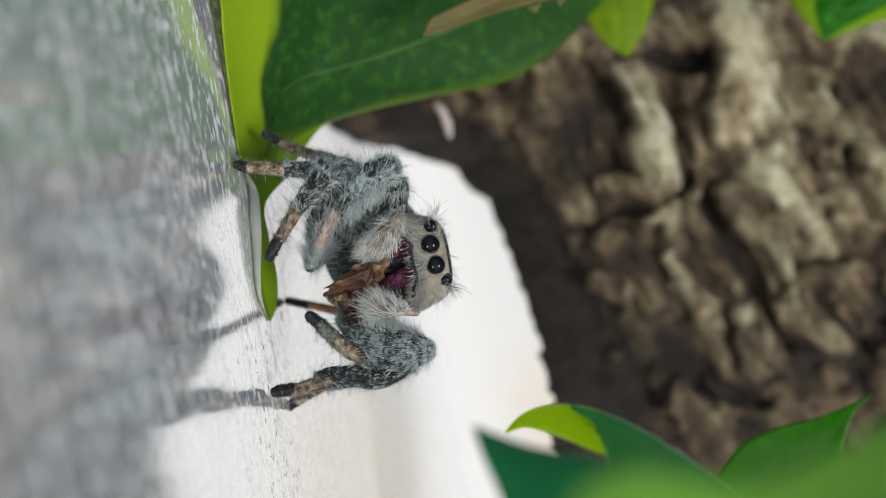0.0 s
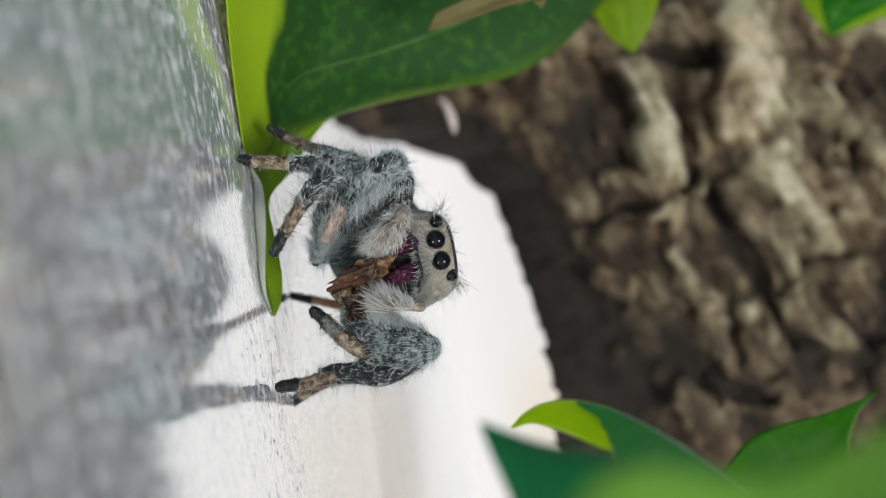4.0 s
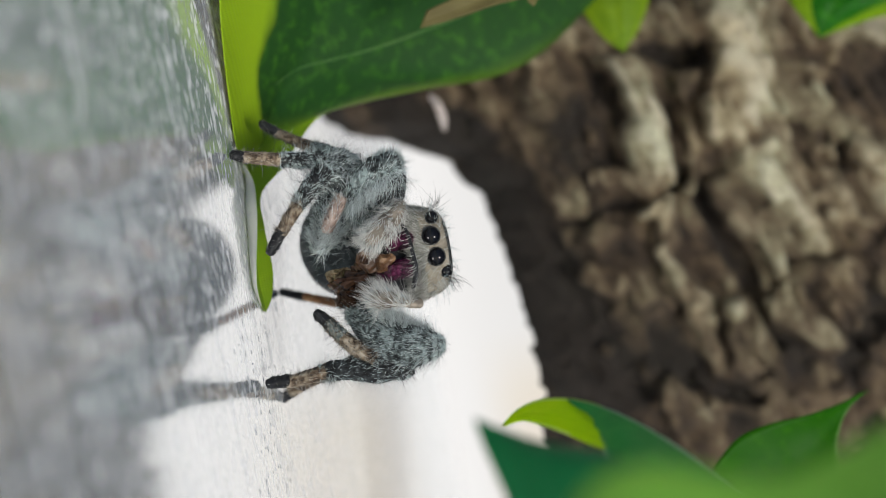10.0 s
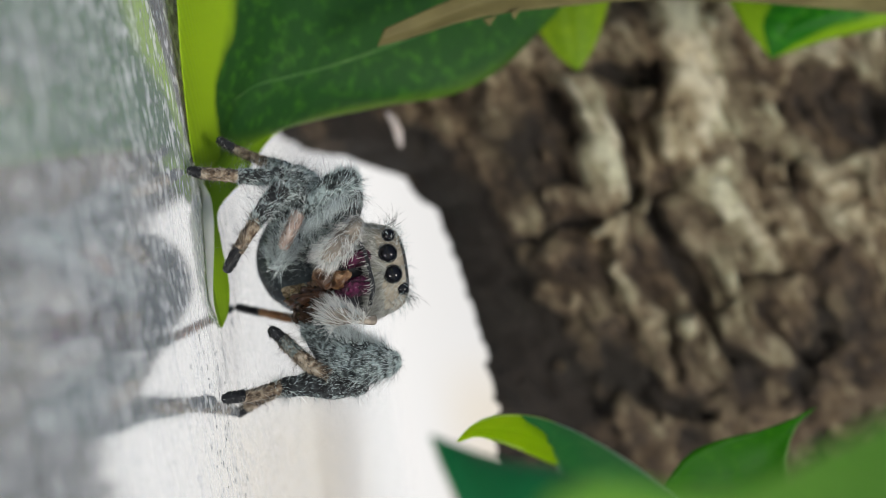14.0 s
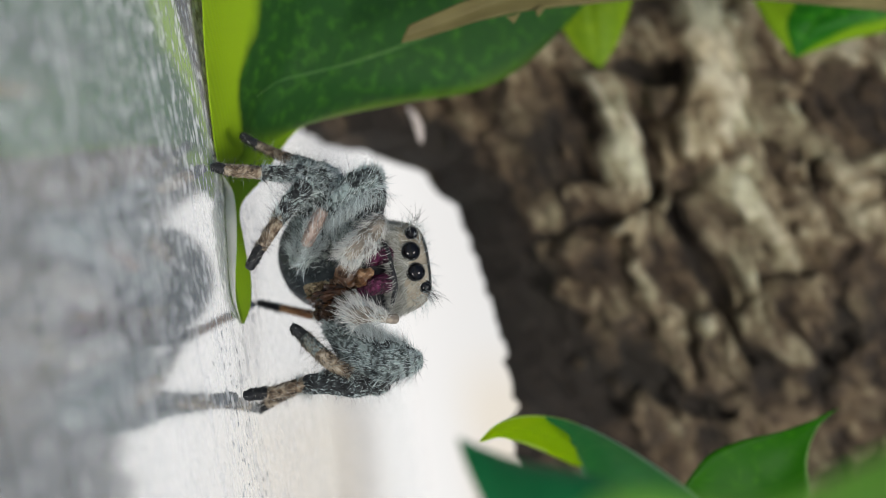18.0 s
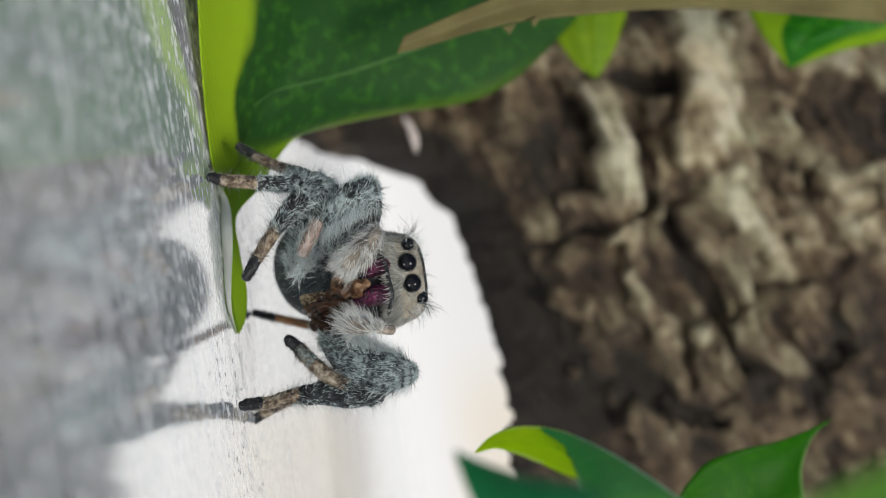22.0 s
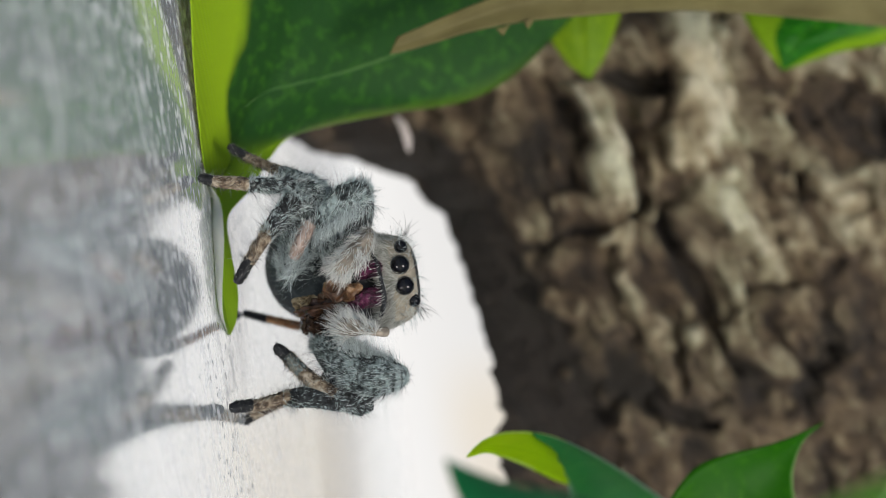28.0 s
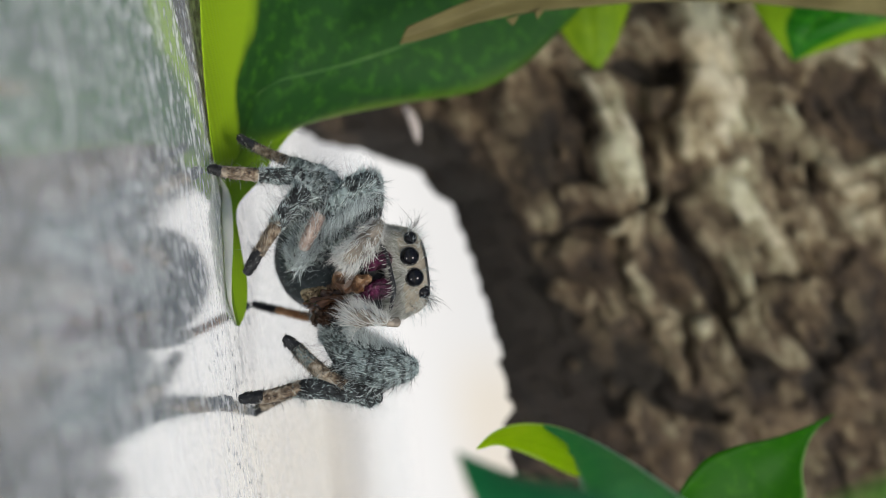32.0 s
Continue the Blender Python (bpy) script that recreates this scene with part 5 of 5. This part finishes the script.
scrap("shred", [((2.32, 1.60, 5.45), 0.12), ((2.74, 1.70, 5.27), 0.2), ((3.13, 1.70, 5.40), 0.1)], PREY, 0.3)
scrap("shred", [((0.82, 2.30, 5.18), 0.1), ((1.14, 2.40, 4.86), 0.2), ((1.56, 2.40, 5.13), 0.14)], HUSK_TAN, 0.35)
scrap("husk", [((0.72, 1.00, 5.30), 0.12), ((1.14, 1.00, 5.61), 0.34), ((1.35, 1.00, 6.02), 0.30), ((1.71, 0.90, 6.48), 0.14)], HUSK_TAN, 0.35)
scrap("chunk", [((2.09, 0.80, 7.10), 0.4), ((2.51, 1.20, 6.34), 0.5), ((2.80, 1.60, 5.68), 0.35)], PREY, 0.3)


# the soft lump itself, flattened and creased
s = Shape()
core = np.array((0.60, -0.60, 6.94))
v = ball(s, core, (1.35, 0.55, 1.9), 40)
k = (v - core) / np.array([1.35, 0.55, 1.9])
swell = np.array([0.42 * noise.fractal(Vector(q * 1.6), 0.8, 2.1, 5) + 0.30 * abs(noise.noise(Vector(q * 3.5))) for q in k])
s.v[-1] = core + (v - core) * (0.92 + swell)[:, None]
LUMP = part("lump", s, PREY_WET, prey, "moist orange brown lump", core)


# flecks of dust on the floor by the feet
flecks = Shape()
for _ in range(85):
    u, v = rng.uniform(0, 1), rng.uniform(0, 1)
    centre = np.array([2.6 + 11.5 * u, -7.0 + 13.0 * v + rng.normal(0, 1.5), 0.012])
    ball(flecks, centre, (rng.uniform(0.06, 0.24), rng.uniform(0.04, 0.18), 0.006), 8, rough=0.12)
dust = part("dust_flecks", flecks, material("grey_dust", [(0.52, 0.53, 0.54), (0.76, 0.77, 0.78)], 2000, 0.8))
tagged(dust, "small grey flecks of dust scattered on the floor", "dust", kind="stuff")


# ---- movement ----
def drift(ob, rows):
    """Keys small moves of a part about its rest: (seconds, mm across, mm up, degrees of lean, and, where given, mm away from the lens)."""
    rest = ob.location.copy()
    walk(ob, [(t, Matrix.Translation(rest + Vector((dx, far[0] if far else 0, dz)) * MM) @ pose(0, 0, 0, 0, lean, 0)) for t, dx, dz, lean, *far in rows])


def motions():
    nod = [(0, -0.02, -0.27, 0), (3.5, 0.0, -0.26, 0), (5.5, 0.04, -0.30, 0), (7, 0.03, -0.26, 0), (9, 0.04, -0.20, 0), (9.5, -0.05, -0.03, 0), (11, -0.01, -0.06, 0), (13, 0.02, 0, 0),
           (19, 0, 0, 0), (22, 0.05, 0.04, 0), (25, 0.06, 0.06, 0), (28, 0.05, 0.09, 0), (30, 0.05, 0.05, 0), (32, 0.07, 0.08, 0)]
    for ob in (HEAD, JAW_GAP, *jaws):
        drift(ob, nod)
    drift(PALP_L, [(0, 0.1, -0.3, -4), (3.5, 0.1, -0.3, -4), (5.5, 0.15, -0.3, 0), (7, 0.1, -0.2, 8), (9, 0.1, -0.2, 3), (9.5, 0, 0, 0), (19, 0, 0, 0), (25, 0.05, 0.06, 0), (29, 0.06, 0.05, -3), (32, 0.06, 0.06, 0)])
    drift(PALP_R, [(0, -0.1, -0.25, 0), (3.5, -0.1, -0.25, 0), (5.5, 0, -0.1, 0), (7, 0.03, -0.2, 0), (9, 0.07, -0.39, 0), (9.5, -0.1, 0.3, 0), (10, -0.05, 0.17, 0), (13, -0.05, 0.04, 0), (19, 0, 0, 0),
                   (25, 0.04, 0.14, 0), (28, 0, 0.2, 0), (32, -0.04, 0.3, 0)])
    drift(L1[1]["femur"], [(0, -0.32, -0.28, 0), (3.5, -0.29, -0.28, 0), (5.5, -0.02, -0.1, 0), (9, -0.05, -0.06, 0), (12, -0.03, 0, 0), (19, 0, 0, 0), (32, 0.04, 0.02, 0)])
    for name, k in (("femur", 1.0), ("tibia", 0.6)):
        drift(R1[1][name], [(0, -0.4 * k, -0.8 * k, 0), (3.5, -0.32 * k, -0.82 * k, 0), (5.5, 0, -0.8 * k, 0), (7, 0, -0.66 * k, 0), (9, 0, -0.5 * k, 0), (9.5, -0.1 * k, 0.04 * k, 0),
                            (14, -0.05 * k, 0.02 * k, 0), (19, 0, 0, 0), (24, 0.08 * k, -0.03 * k, 0), (32, 0.1 * k, -0.06 * k, 0)])
    drift(R3[0], [(0, -0.67, -0.6, 0), (3.5, -0.66, -0.62, 0), (5.5, -0.62, -0.7, 0), (6, -0.6, -0.2, 0), (7, -0.56, -0.28, 0), (9, -0.42, -0.31, 0), (9.5, -0.12, 0.16, 0), (11, -0.08, 0, 0),
                  (19, 0, 0, 0), (22, 0.04, -0.1, 0), (24, 0.33, -0.26, 0), (27.5, 0.44, -0.28, 0), (32, 0.46, -0.3, 0)])
    drift(L2[0], [(0, -0.35, -0.26, 0), (3.5, -0.33, -0.3, 0), (5.5, -0.05, 0.06, 0), (6, 0.23, 0.22, 0), (7, 0.21, 0.26, 0), (9, 0.19, 0.26, 0), (9.5, -0.13, 0.07, 0), (11, -0.07, 0.01, 0), (19, 0, 0, 0),
                  (25, 0.1, 0.04, 0), (32, 0.14, 0.05, 0)])
    drift(ABDOMEN, [(0, 0.1, 1.3, 0), (3.5, 0.1, 1.25, 0), (5.5, 0.05, 0.5, 0), (7, 0, 0.35, 0), (8.6, 0, 0.2, 0), (9.5, 0, 0, 0), (32, 0, 0, 0)])
    drift(L3[0], [(0, 0.30, -0.72, 0), (3.5, 0.30, -0.70, 0), (5.5, 0.2, -0.2, 0), (7, 0.1, -0.05, 0), (9, 0, 0, 0), (32, 0.05, 0.03, 0)])
    rest = LUMP.location.copy()
    walk(LUMP, [(t, Matrix.Translation(rest + Vector(off) * MM) @ pose(0, 0, 0, 0, lean, spin)) for t, off, lean, spin in (
        (0, (0.1, 0.3, 0.3), 6, 84), (3.5, (0.1, 0.3, 0.3), 6, 84), (5.5, (0, 0.2, 0.2), 0, 76), (6.2, (0, 0.1, 0.2), -6, 58), (7, (0, 0, 0), 0, 0), (8.3, (0.1, 0.1, 0), 0, 4),
        (8.6, (0.3, 0.4, 0), -20, 25), (9, (0.9, 1.5, -0.3), -48, 70), (9.5, (1.1, 1.9, -0.4), -54, 76), (19, (1.1, 1.9, -0.4), -54, 76), (32, (1.1, 1.9, -0.4), -54, 76))])
    drift(prey, [(0, 0.1, -0.35, -14, -1.3), (3.5, 0.1, -0.35, -14, -1.3), (5.5, 0.3, -0.75, -10, -1.4), (6, 0.35, -0.45, -6, -1.3), (7, -0.05, -0.35, 6, -0.8), (8, -0.05, -0.3, 8, -0.6),
                 (8.6, -0.05, -0.2, 6, -0.3), (9, -0.05, -0.1, 3, -0.2), (9.5, 0.1, 0.06, 0, 0), (10, 0, 0.02, 0, 0), (19, 0, 0, 0, 0), (25, 0.1, 0.05, 0, 0), (32, 0.14, 0.02, 0, 0)])


motions()
